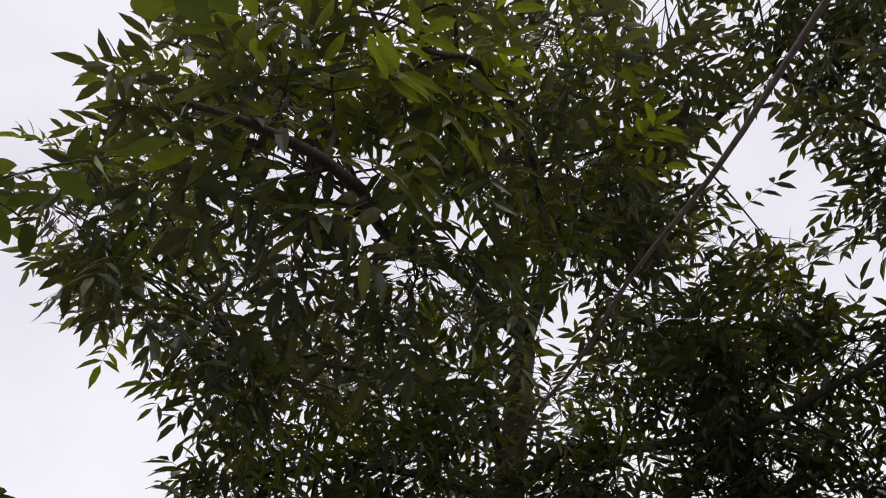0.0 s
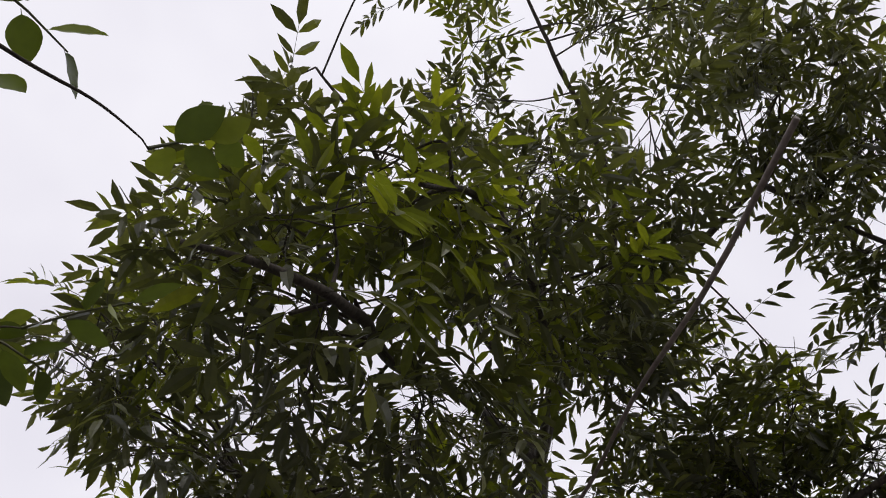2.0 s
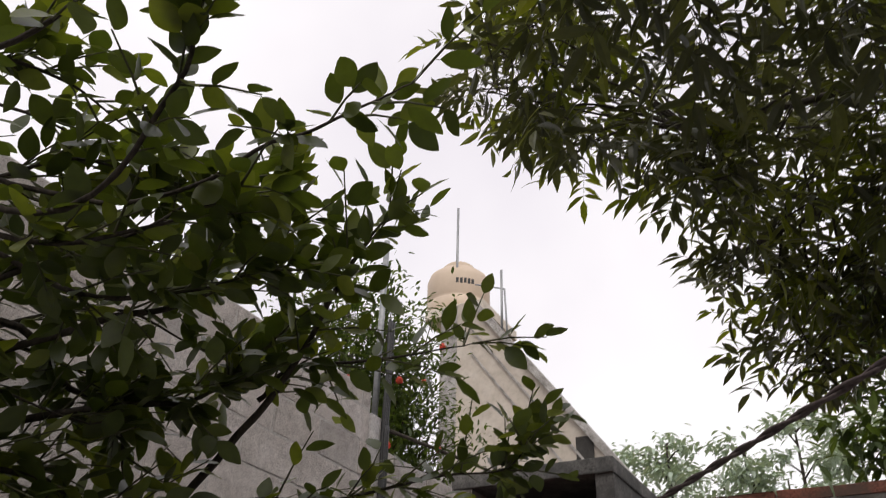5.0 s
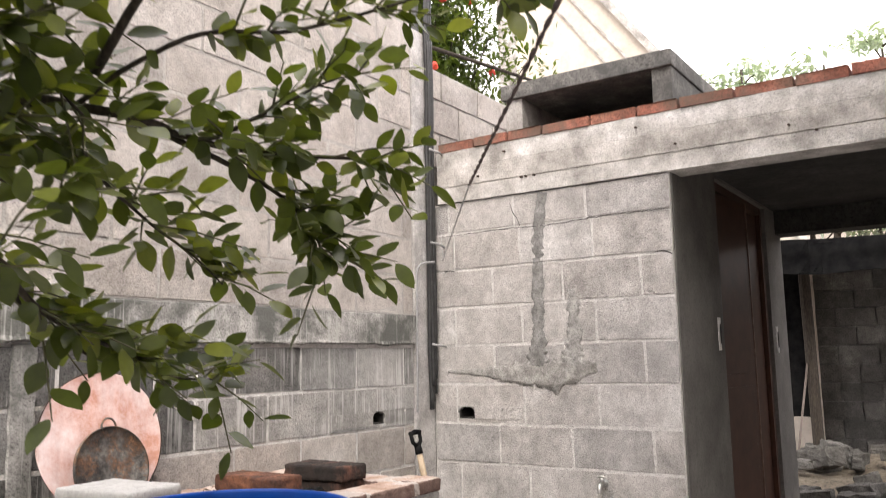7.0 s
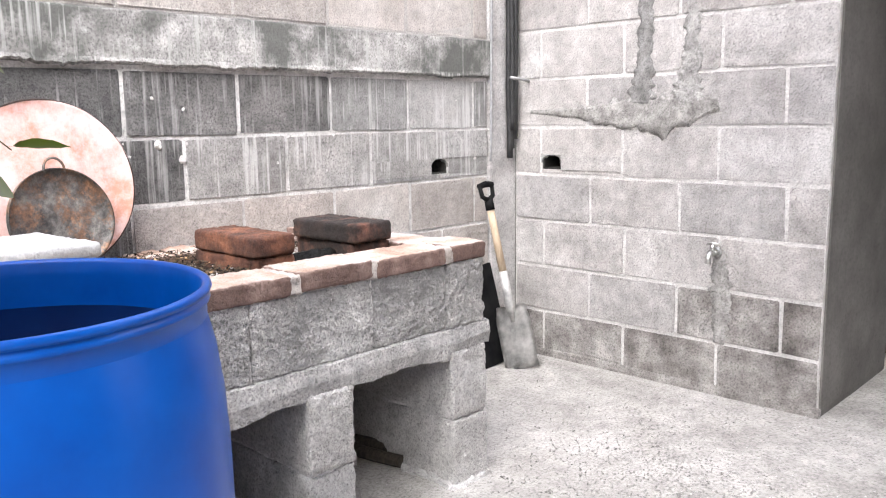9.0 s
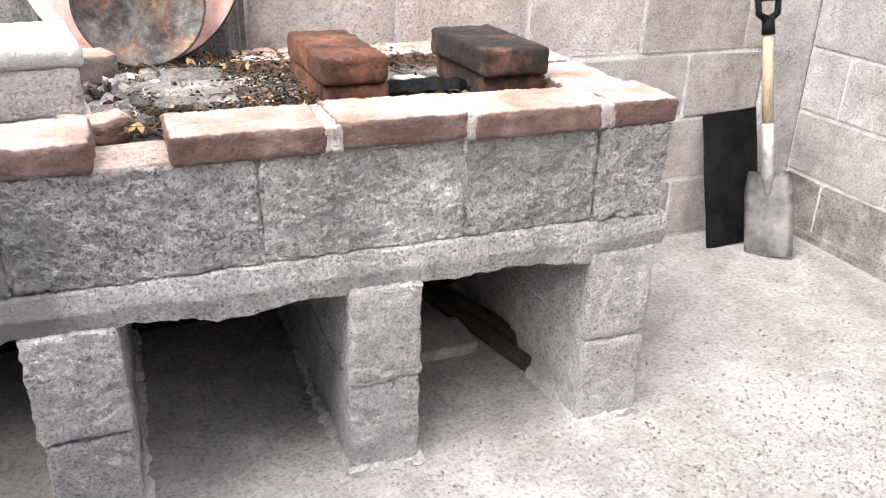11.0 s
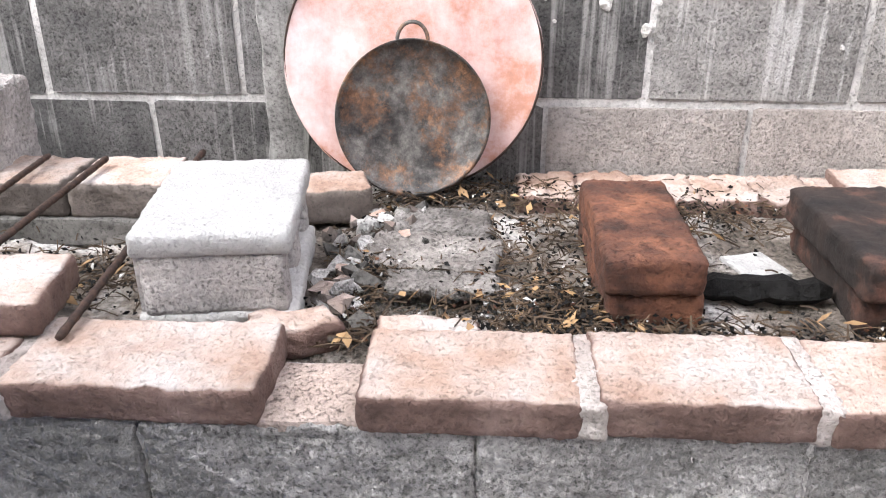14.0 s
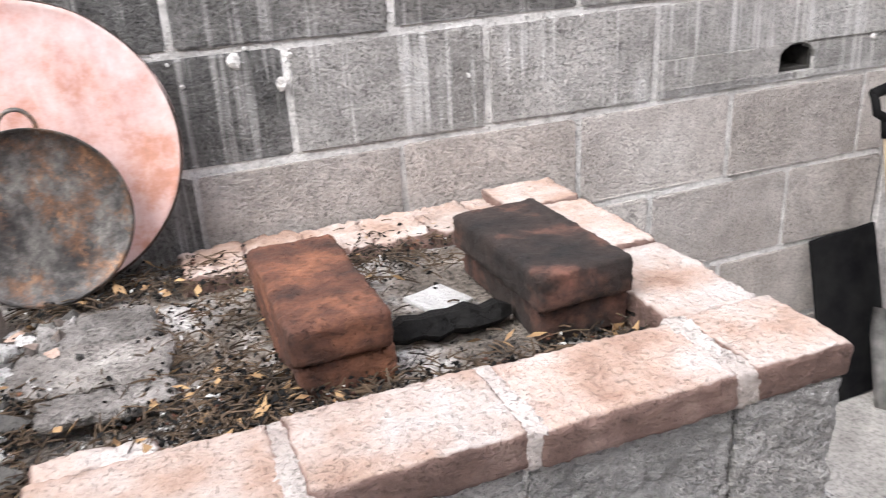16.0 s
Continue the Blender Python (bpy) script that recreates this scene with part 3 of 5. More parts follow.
        pts = [p + Vector((0, 0, 0.006 * noise.noise(p * 30 + Vector((k, 0, 0))))) for p in curve_pts([(-0.0015, y, z) for y, z in path], 16)]
        n = len(pts) - 1
        tube(cr, pts, [0.0007 + 0.0026 * abs(noise.noise(pts[i] * 14)) + 0.001 * math.sin(math.pi * i / n) for i in range(n + 1)], 5)
        part("crack", cr, M["hole"], wb, "open dark crack in a joint", True)
    return wb


build_walls()


# ---- roofed passage ----
def build_passage():
    rnd = random.Random(9)
    bt = thing("roof_beam", "board-marked cast concrete roof beam with a brick edge", "beam", kind="structure")
    z = 1.972
    for k, h in enumerate((0.085, 0.10, 0.10)):
        off = (0.0, -0.004, -0.001)[k]
        b2 = boxbm(-0.012 + off, 0.16, -6.2, -0.06, z, z + h - 0.001, 0.003, 0.003, 6)
        part("board_mark", b2, M["cast"], bt)
        z += h
    y = -0.07
    while y > -6.1:
        l = rnd.uniform(0.20, 0.27)
        b2 = block_piece("brick_roof", bt, (0.045, y - l / 2, 2.280), (l - 0.012, 0.13, 0.05), math.pi / 2, "brick")
        b2.rotation_euler.x += rnd.uniform(-0.02, 0.02)
        y -= l
    nb = bmesh.new()
    for k in range(10):
        yy, zz = -rnd.uniform(0.2, 2.6), rnd.choice((2.05, 2.09, 2.13, 2.2))
        tube(nb, [(-0.03, yy, zz), (0.0, yy, zz + 0.004)], 0.006, 5)
    part("form_tie_stubs", nb, M["rebar"], bt)
    # ceiling and far beam have the passage's shade in their colour
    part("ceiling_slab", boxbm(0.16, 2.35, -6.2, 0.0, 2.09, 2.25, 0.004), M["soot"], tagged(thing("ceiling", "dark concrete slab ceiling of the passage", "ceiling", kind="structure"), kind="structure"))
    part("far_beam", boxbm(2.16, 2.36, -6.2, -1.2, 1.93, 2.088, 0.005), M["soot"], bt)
    # passage wall with a door
    wp = thing("wall_passage", "smooth grey plastered passage wall with a doorway", "wall", kind="structure")
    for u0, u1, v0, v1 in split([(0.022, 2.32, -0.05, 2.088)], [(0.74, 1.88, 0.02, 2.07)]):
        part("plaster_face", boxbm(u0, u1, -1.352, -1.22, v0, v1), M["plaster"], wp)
    for x, zz in ((0.65, 1.235), (1.99, 1.215)):
        sw = boxbm(x - 0.022, x + 0.022, -1.358, -1.350, zz - 0.085, zz + 0.085, 0.003, 0.004, 2)
        part("wall_box", sw, M["mortar"], wp, "chased switch box with mortar rim")
        # dark plate on the face paints the shade of the box opening
        part("wall_box_opening", boxbm(x - 0.008, x + 0.010, -1.362, -1.3585, zz - 0.05, zz + 0.05, 0.001), M["hole"], wp)
    # wall added beside the view to keep light out of the passage
    part("wall_body", boxbm(0.3, 2.32, -3.45, -3.3, -0.05, 2.088), M["plaster"], thing("passage_blocker", "grey plastered wall added to darken the passage", "wall", kind="structure"))
    # dark room behind
    rm = thing("room_back_wall", "dark block wall inside the room", "wall", kind="structure")
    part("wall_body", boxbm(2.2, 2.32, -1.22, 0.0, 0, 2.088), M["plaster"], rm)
    d = thing("door_1", "brown painted steel double door standing ajar in the passage", "door", (0, 0, 0), kind="structure")
    part("frame_post", boxbm(0.742, 0.79, -1.33, -1.24, 0.022, 2.068, 0.003), M["door"], d)
    part("frame_post", boxbm(1.83, 1.878, -1.33, -1.24, 0.022, 2.068, 0.003), M["door"], d)
    part("frame_head", boxbm(0.79, 1.83, -1.33, -1.24, 2.02, 2.068, 0.003), M["door"], d)
    for hinge, width, turn in ((0.79, 0.54, -6), (1.83, 0.46, 177)):
        leaf = part("door_leaf", boxbm(0.0, width, -0.018, 0.018, 0.026, 2.015, 0.003), M["door"], d, "brown steel door leaf standing ajar")
        leaf.location, leaf.rotation_euler = (hinge, -1.285, 0), (0, 0, radians(turn))
        part("edge_trim", boxbm(width + 0.001, width + 0.012, -0.024, 0.024, 0.026, 2.015, 0.002), M["trim"], leaf, "paler edge strip")
        for z0, z1 in ((0.12, 0.95), (1.02, 1.95)):
            part("panel", boxbm(0.06, width - 0.06, -0.024, -0.0185, z0, z1, 0.003), M["door"], leaf)
    part("door_sill", boxbm(0.74, 1.88, -1.362, -1.22, -0.02, 0.022, 0.006, 0.003), M["mortar_dull"], d, "pale cement sill")


build_passage()


# ---- concrete hood on the roof ----
def build_hood():
    h = thing("roof_hood", "dark concrete box open at the front on the roof", "concrete box", (0.75, -0.86, 2.25))
    h.location = (0, 0, 0)
    # one side wall takes the paler concrete, the rest the darker
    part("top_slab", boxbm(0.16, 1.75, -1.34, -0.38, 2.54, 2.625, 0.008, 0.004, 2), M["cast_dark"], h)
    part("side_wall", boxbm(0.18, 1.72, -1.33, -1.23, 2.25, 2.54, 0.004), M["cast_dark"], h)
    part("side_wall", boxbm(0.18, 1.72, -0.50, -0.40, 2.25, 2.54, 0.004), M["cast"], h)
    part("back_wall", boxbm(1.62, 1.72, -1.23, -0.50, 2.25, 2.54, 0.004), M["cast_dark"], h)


build_hood()


# ---- stove ----
def ragged_slab(x0, x1, y0, y1, z0, z1):
    """A cast slab with a torn lower front edge."""
    bm2 = bmesh.new()
    n = 300
    rows = []
    for i in range(n + 1):
        x = x0 + (x1 - x0) * i / n
        low = z0 - 0.004 + 0.026 * noise.noise(Vector((x * 6, 0, 1))) + 0.007 * noise.noise(Vector((x * 30, 5, 1)))
        top = z1 + 0.004 * noise.noise(Vector((x * 14, 2, 1)))
        f = 0.006 * noise.noise(Vector((x * 20, 9, 1))) + 0.004 * noise.noise(Vector((x * 90, 9, 1)))
        low += 0.003 * noise.noise(Vector((x * 110, 3, 2)))
        rows.append([bm2.verts.new(p) for p in ((x, y1, z0), (x, y0 + 0.03, low + 0.004), (x, y0 + 0.004 + f, low), (x, y0 - 0.004 + f, (low + top) / 2), (x, y0 + 0.002 + f, top - 0.004), (x, y0 + 0.012, top), (x, y1, z1))])
    for a, c in zip(rows, rows[1:]):
        for k in range(7):
            bm2.faces.new((a[k], a[(k + 1) % 7], c[(k + 1) % 7], c[k]))
    bm2.faces.new(rows[0][::-1])
    bm2.faces.new(rows[-1])
    bmesh.ops.recalc_face_normals(bm2, faces=list(bm2.faces))
    return bm2


def rough_box(size, rad=0.008, jit=0.003, cuts=2, seed=0):
    """A brick-like body at the origin with worn edges."""
    sx, sy, sz = (s / 2 for s in size)
    bm2 = boxbm(-sx, sx, -sy, sy, -sz, sz, rad, 0, cuts)
    for v in bm2.verts:
        v.co += noise.noise_vector(v.co * 22 + Vector((seed * 3.1, 0, 0))) * jit + noise.noise_vector(v.co * 70 + Vector((0, seed * 1.7, 0))) * jit * 0.5
    return bm2


def stone_box(size, seed=0.0, rough=0.003, rad=0.008, cell=0.008):
    """A block with rounded edges and a coarse, crumbly surface."""
    h = [d / 2 for d in size]
    k = [max(2, round(d / cell)) for d in size]
    index, verts, faces = {}, [], []

    def vert(i):
        if i not in index:
            index[i] = len(verts)
            q = [-h[a] + size[a] * i[a] / k[a] for a in range(3)]
            c = [max(-h[a] + rad, min(h[a] - rad, q[a])) for a in range(3)]
            d = Vector((q[0] - c[0], q[1] - c[1], q[2] - c[2]))
            pt = Vector(c) + (d.normalized() * rad if d.length > 1e-9 else d)
            w = pt + Vector((seed * 1.37, seed * 0.71, seed * 2.13))
            pt += noise.noise_vector(w * 11) * rough * 0.9 + noise.noise_vector(w * 48) * rough * 0.8 + noise.noise_vector(w * 115) * rough * 1.1
            verts.append(pt)
        return index[i]
    for a in range(3):
        b, c = (a + 1) % 3, (a + 2) % 3
        for side in (0, k[a]):
            for i in range(k[b]):
                for j in range(k[c]):
                    q = []
                    for di, dj in ((0, 0), (1, 0), (1, 1), (0, 1)):
                        ix = [0, 0, 0]
                        ix[a], ix[b], ix[c] = side, i + di, j + dj
                        q.append(vert(tuple(ix)))
                    faces.append(q if side else q[::-1])
    me = bpy.data.meshes.new("piece")
    me.from_pydata(verts, [], faces)
    bm2 = bmesh.new()
    bm2.from_mesh(me)
    bpy.data.meshes.remove(me)
    return bm2


def build_stove():
    rnd = random.Random(3)
    s = thing("cooking_stove", "raised wood stove of rough concrete blocks edged with dusty pink bricks", "stove")
    # legs, two blocks high, with an inner wall behind
    for x0, x1 in ((-2.90, -2.76), (-2.245, -2.105), (-1.727, -1.593), (-1.236, -1.092)):
        for z0, z1 in ((-0.01, 0.197), (0.203, 0.40)):
            bm2 = stone_box((x1 - x0 + rnd.uniform(-0.006, 0.006), 0.68, z1 - z0), rnd.random() * 9, 0.0040, 0.007, 0.0065)
            o = part("leg_block", bm2, M["leg"], s, "pale rough concrete block", True)
            o.location = ((x0 + x1) / 2 + rnd.uniform(-0.003, 0.003), -0.452 + rnd.uniform(-0.005, 0.005), (z0 + z1) / 2)
        part("leg_mortar", boxbm(x0 + 0.006, x1 - 0.006, -0.78, -0.11, 0.19, 0.21), M["mortar"], s)
        ft = stone_box((x1 - x0 + 0.03, 0.70, 0.03), x0, 0.010, 0.012, 0.012)
        o = part("leg_footing", ft, M["mortar"], s)
        o.location = ((x0 + x1) / 2, -0.455, 0.0)
    part("slab", ragged_slab(-2.95, -1.075, -0.785, -0.02, 0.395, 0.468), M["stove"], s, "cast slab with a torn lower edge")
    # underside and back panel are coloured dark for the shade below the slab
    part("slab_underside", boxbm(-2.94, -1.09, -0.745, -0.02, 0.386, 0.397), M["shade_block"], s, "underside with painted shade")
    part("sooty_back", boxbm(-2.94, -1.09, -0.10, -0.012, 0.0, 0.386), M["shade_block"], s, "back of the wood store with painted shade")
    # ring of blocks
    joints = [-2.95, -2.62, -2.24, -1.866, -1.507, -1.242, -1.09]
    for a, c in zip(joints, joints[1:]):
        bm2 = stone_box((c - a - 0.005, 0.12, 0.184), a * 3, 0.0044, 0.005, 0.0045)
        o = part("face_block", bm2, M["stove"], s, "", True)
        o.location = ((a + c) / 2, -0.718 + rnd.uniform(-0.003, 0.003), 0.560)
    part("face_mortar", boxbm(-2.95, -1.10, -0.768, -0.66, 0.462, 0.655), M["mortar"], s)
    for y0, y1 in ((-0.655, -0.34), (-0.335, -0.03)):
        bm2 = stone_box((0.12, y1 - y0, 0.184), y0 * 9, 0.0038, 0.005, 0.008)
        o = part("face_block", bm2, M["stove"], s, "", True)
        o.location = (-1.152, (y0 + y1) / 2, 0.560)
    part("inner_fill", boxbm(-2.93, -1.2, -0.66, -0.02, 0.46, 0.625), M["ash"], s)
    # coping bricks
    for a, c, dz in ((-2.95, -2.69, 0), (-2.68, -2.40, 0.002), (-2.39, -2.10, 0), (-1.995, -1.752, 0.0), (-1.738, -1.508, 0.003), (-1.496, -1.246, 0), (-1.228, -1.085, 0.002)):
        bm2 = stone_box((c - a, 0.145, 0.048), a * 5, 0.0022, 0.008, 0.006)
        o = part("coping_brick", bm2, M["coping"], s, "dusty pink brick", True)
        o.location = ((a + c) / 2, -0.712 + rnd.uniform(-0.004, 0.004), 0.674 + dz)
    for a, c in ((-2.95, -2.108), (-1.99, -1.10)):
        part("coping_bed", boxbm(a, c, -0.775, -0.65, 0.648, 0.684, 0.006), M["mortar_joint"], s)
    for k, (a, c) in enumerate(((-2.69, -2.68), (-2.40, -2.39), (-1.752, -1.738), (-1.508, -1.496), (-1.246, -1.228))):
        jt = stone_box((c - a + 0.022, 0.1455, 0.0475), 31 + k, 0.0035, 0.006, 0.006)
        o = part("coping_joint", jt, M["mortar_joint"], s, "pale smeared mortar joint", True)
        o.location = ((a + c) / 2, -0.711, 0.6735)
    part("coping_bedding", boxbm(-2.11, -1.99, -0.776, -0.66, 0.640, 0.661, 0.006, 0.008, 4), M["mortar_pink"], s)
    for k, (y0, y1) in enumerate(((-0.635, -0.40), (-0.39, -0.16), (-0.15, -0.02))):
        bm2 = stone_box((0.15, y1 - y0, 0.062), 7 + k, 0.0035, 0.010, 0.007)
        o = part("coping_brick", bm2, M["coping"], s, "dusty pink brick", True)
        o.location = (-1.160, (y0 + y1) / 2, 0.660)
    for k in range(6):
        x = -1.75 + 0.105 * k
        bm2 = stone_box((0.112, 0.14, 0.05), 17 + k, 0.006, 0.012, 0.008)
        o = part("coping_brick", bm2, M["coping"], s, "dusty pink brick", True)
        o.location, o.rotation_euler = (x, -0.085, 0.648), (0, 0, rnd.uniform(-0.15, 0.15))
    # bed of ash, dirt and litter
    g2 = bmesh.new()
    bmesh.ops.create_grid(g2, x_segments=150, y_segments=60, size=0.5)
    for v in g2.verts:
        p = Vector((-2.08 + v.co.x * 1.70, -0.335 + v.co.y * 0.63, 0))
        p.z = 0.642 + 0.014 * noise.noise(p * 9) + 0.006 * noise.noise(p * 40) + 0.012 * max(0, noise.noise(p * 4 + Vector((4, 1, 0))))
        v.co = p
    part("ash_bed", g2, M["ash"], s, "bed of pale ash, soil and charcoal", True)
    # flat broken slabs in the bed
    for x, y, sx, sy, sz, rz in ((-1.93, -0.27, 0.16, 0.09, 0.03, 0.1), (-1.94, -0.37, 0.20, 0.11, 0.02, -0.1), (-1.92, -0.47, 0.16, 0.06, 0.022, 0.05), (-1.93, -0.60, 0.13, 0.05, 0.028, 0)):
        bm2 = stone_box((sx, sy, sz), x * 7 + y, 0.005, 0.008, 0.008)
        o = part("sunk_brick", bm2, M["coping"] if y < -0.5 else M["block_foot"], s, "", True)
        o.location, o.rotation_euler = (x, y, 0.664), (rnd.uniform(-0.05, 0.05), rnd.uniform(-0.05, 0.05), rz)


build_stove()


def stack(label, at, turn, mat, pieces):
    """Bricks laid on one another: each a thing of its own."""
    z = at[2]
    for k, (sx, sy, sz, dx, dy, dr) in enumerate(pieces):
        bm2 = stone_box((sx, sy, sz), at[0] * 5 + k, 0.0026, 0.008, 0.007)
        o = tagged(part("brick", bm2, M[mat if isinstance(mat, str) else mat[k]], None, "", True), label, "brick", "loose bricks on the stove")
        o.location, o.rotation_euler = (at[0] + dx, at[1] + dy, z + sz / 2), (0, 0, turn + dr)
        z += sz + 0.001


stack("red clay brick in a pair stacked on the ash bed", (-1.647, -0.42, 0.648), 0.02, "brick", [(0.125, 0.285, 0.054, 0.004, 0.008, 0.02), (0.128, 0.285, 0.054, 0, 0, 0)])
stack("soot-blackened brick in a pair on the ash bed", (-1.32, -0.425, 0.648), 0.04, "brick_sooty", [(0.135, 0.27, 0.054, 0.01, 0.01, -0.04), (0.145, 0.275, 0.054, 0, 0, 0)])
stack("dusty pale brick under rusty bars", (-2.618, -0.243, 0.684), 0.0, "brick_pale", [(0.165, 0.135, 0.06, 0, 0, 0)])
stack("dusty pale brick beside a bleached block", (-2.452, -0.240, 0.684), 0.03, "brick_pale", [(0.155, 0.14, 0.06, 0, 0, 0)])
stack("dusty pale brick behind a bleached block", (-2.13, -0.20, 0.655), 0.3, "brick_pale", [(0.14, 0.10, 0.06, 0, 0, 0)])
stack("dusty pink brick lying on the stove edge", (-2.497, -0.635, 0.699), 0.14, "coping", [(0.22, 0.145, 0.045, 0, 0, 0)])
pl = rough_box((0.34, 0.11, 0.045), 0.006, 0.004, 4, 2)
o = tagged(part("concrete_plank", pl, M["rubble"], None, "", False), "dark flat concrete strip under pale bricks", "concrete strip")
o.location = (-2.525, -0.265, 0.662)


def hollow_block(name, label, size, mat, at, turn, upright=False):
    """A hollow block: two webs with a slab above and below, cells open at the ends."""
    sx, sy, sz = size
    b0 = thing(name, label, "concrete block", at)
    b0.rotation_euler = (0, 0, turn)
    parts = [(sx, sy, 0.032, (0, 0, sz / 2 - 0.016)), (sx, sy, 0.036, (0, 0, -sz / 2 + 0.018))]
    for k in (-1, 0, 1):
        parts.append((sx * 0.9, 0.035, sz - 0.06, (0, k * (sy / 2 - 0.02), 0)))
    for i, (a, c, d, loc) in enumerate(parts):
        o = part("face_shell" if i < 2 else "web", stone_box((a, c, d), i + at[0], 0.0020, 0.008, 0.007), M[mat if i < 2 else "block"], b0, "", True)
        o.location = loc
    core = part("cell_wall", boxbm(-sx / 2 + 0.004, -sx / 2 + 0.03, -sy / 2 + 0.01, sy / 2 - 0.01, -sz / 2 + 0.02, sz / 2 - 0.02), M["block"], b0)
    return b0


hollow_block("hollow_block", "bleached hollow concrete block lying on the stove", (0.20, 0.275, 0.145), "white_block", (-2.212, -0.472, 0.728), 0.12)
o = tagged(part("concrete_block", stone_box((0.16, 0.15, 0.22), 3, 0.004, 0.009, 0.008), M["block"]), "grey concrete block standing by the wall", "concrete block")
o.location = (-2.745, -0.19, 0.762)


def bars():
    for a, c, r in (((-2.600, -0.215, 0.757), (-2.600, -0.60, 0.748), 0.006), ((-2.496, -0.225, 0.757), (-2.502, -0.60, 0.752), 0.0065), ((-2.345, -0.182, 0.757), (-2.353, -0.70, 0.706), 0.0065)):
        p, q = Vector(a), Vector(c)
        bm2 = bmesh.new()
        n = 40
        tube(bm2, [p.lerp(q, i / n) for i in range(n + 1)], [r * (0.92 if i % 2 else 0.76) for i in range(n + 1)], 7)
        tagged(part("steel_bar", bm2, M["rebar"], None, "", True), "rusty ribbed steel bar lying over the stove", "steel bar", "steel bars on the stove")


bars()


def litter():
    rnd = random.Random(21)
    # rubble lumps beside the bleached block
    for k in range(64):
        bm2 = bmesh.new()
        r = rnd.uniform(0.007, 0.022)
        bmesh.ops.create_icosphere(bm2, subdivisions=1, radius=r)
        for v in bm2.verts:
            v.co += noise.noise_vector(v.co * 60 + Vector((k * 2.0, 0, 0))) * r * 0.9
            v.co.z *= 0.65
        o = tagged(part("rubble_lump", bm2, (M["rubble"], M["leg"], M["brick_pale"])[k % 3], None), "grey broken mortar lump on the ash bed", "rubble", "mortar lumps on the stove")
        x, y = -2.06 + rnd.gauss(0, 0.020), -0.20 - 0.44 * (k / 52)
        if k > 51:
            x, y = rnd.uniform(-2.08, -1.95), rnd.uniform(-0.36, -0.2)
        o.location, o.rotation_euler = (x, y, 0.662 + r * 0.4), (rnd.random() * 3, 0, rnd.random() * 6)
    bm2 = rough_box((0.11, 0.05, 0.05), 0.01, 0.014, 4, 5)
    o = tagged(part("broken_brick", bm2, M["coping"], None, "", True), "broken pinkish brick end in the gap of the edging", "brick")
    o.location, o.rotation_euler = (-2.10, -0.615, 0.668), (0.2, 0.1, 0.3)
    # charred log
    bm2 = bmesh.new()
    pts = [Vector((-1.56, -0.46, 0.668)).lerp(Vector((-1.385, -0.475, 0.672)), i / 8) + noise.noise_vector(Vector((i, 0, 0))) * 0.006 for i in range(9)]
    tube(bm2, pts, [0.014, 0.022, 0.018, 0.024, 0.019, 0.024, 0.018, 0.020, 0.010], 5)
    tagged(part("charred_log", bm2, M["charcoal"], None), "black charred log between the bricks", "firewood")
    bm2 = bmesh.new()
    tube(bm2, [(-1.235, -0.50, 0.665), (-1.215, -0.58, 0.66), (-1.19, -0.625, 0.668)], [0.012, 0.014, 0.009], 8)
    tagged(part("charred_stick", bm2, M["charcoal"], None), "black charred stick on the ash bed", "firewood")
    bm2 = rough_box((0.085, 0.065, 0.006), 0.002, 0.004, 3, 8)
    o = tagged(part("paper_scrap", bm2, M["white_block"], None), "white crumpled scrap on the ash", "paper")
    o.location, o.rotation_euler = (-1.46, -0.385, 0.664), (0.1, 0.15, 0.5)
    # straw, fallen leaves and chips as loose litter
    bm2 = bmesh.new()
    zones = [(-1.62, -0.60, 0.16, 0.03), (-1.78, -0.30, 0.10, 0.12), (-1.80, -0.56, 0.08, 0.05), (-1.50, -0.20, 0.12, 0.06), (-2.03, -0.45, 0.03, 0.16), (-1.85, -0.12, 0.14, 0.03), (-1.75, -0.55, 0.05, 0.06), (-1.35, -0.62, 0.12, 0.02), (-2.45, -0.47, 0.12, 0.05)]
    for k in range(3400):
        zx, zy, sx, sy = rnd.choice(zones)
        p = Vector((zx + rnd.gauss(0, sx), zy + rnd.gauss(0, sy), 0.660 + rnd.uniform(0, 0.014)))
        if not (-2.7 < p.x < -1.25 and -0.64 < p.y < -0.03):
            continue
        d = Vector((rnd.gauss(0, 1), rnd.gauss(0, 1), rnd.gauss(0, 0.25))).normalized()
        l = rnd.uniform(0.005, 0.022)
        tube(bm2, [p - d * l, p + Vector((0, 0, 0.002)), p + d * l], rnd.uniform(0.0006, 0.0016), 3)
    tagged(part("straw_litter", bm2, M["straw"], None), "dry straw and plant litter on the ash bed", "litter", kind="stuff")
    for key, count, lbl in (("dry_leaf", 190, "yellow fallen leaflets on the ash bed"), ("charcoal", 2600, "black charcoal crumbs on the ash bed"), ("brick", 160, "reddish chips on the ash bed"), ("white_block", 160, "white ash flakes on the bed")):
        bm2 = bmesh.new()
        for k in range(count):
            zx, zy, sx, sy = rnd.choice(zones)
            p = Vector((zx + rnd.gauss(0, sx), zy + rnd.gauss(0, sy), 0.664 + rnd.uniform(0, 0.012)))
            if not (-2.7 < p.x < -1.25 and -0.64 < p.y < -0.03):
                continue
            e = Euler((rnd.gauss(0, 0.5), rnd.gauss(0, 0.5), rnd.random() * 6.3)).to_matrix()
            l, w = (rnd.uniform(0.007, 0.017), rnd.uniform(0.003, 0.007)) if key == "dry_leaf" else (rnd.uniform(0.002, 0.007), rnd.uniform(0.0015, 0.004))
            t = 0.001 if key == "dry_leaf" else l * 0.3
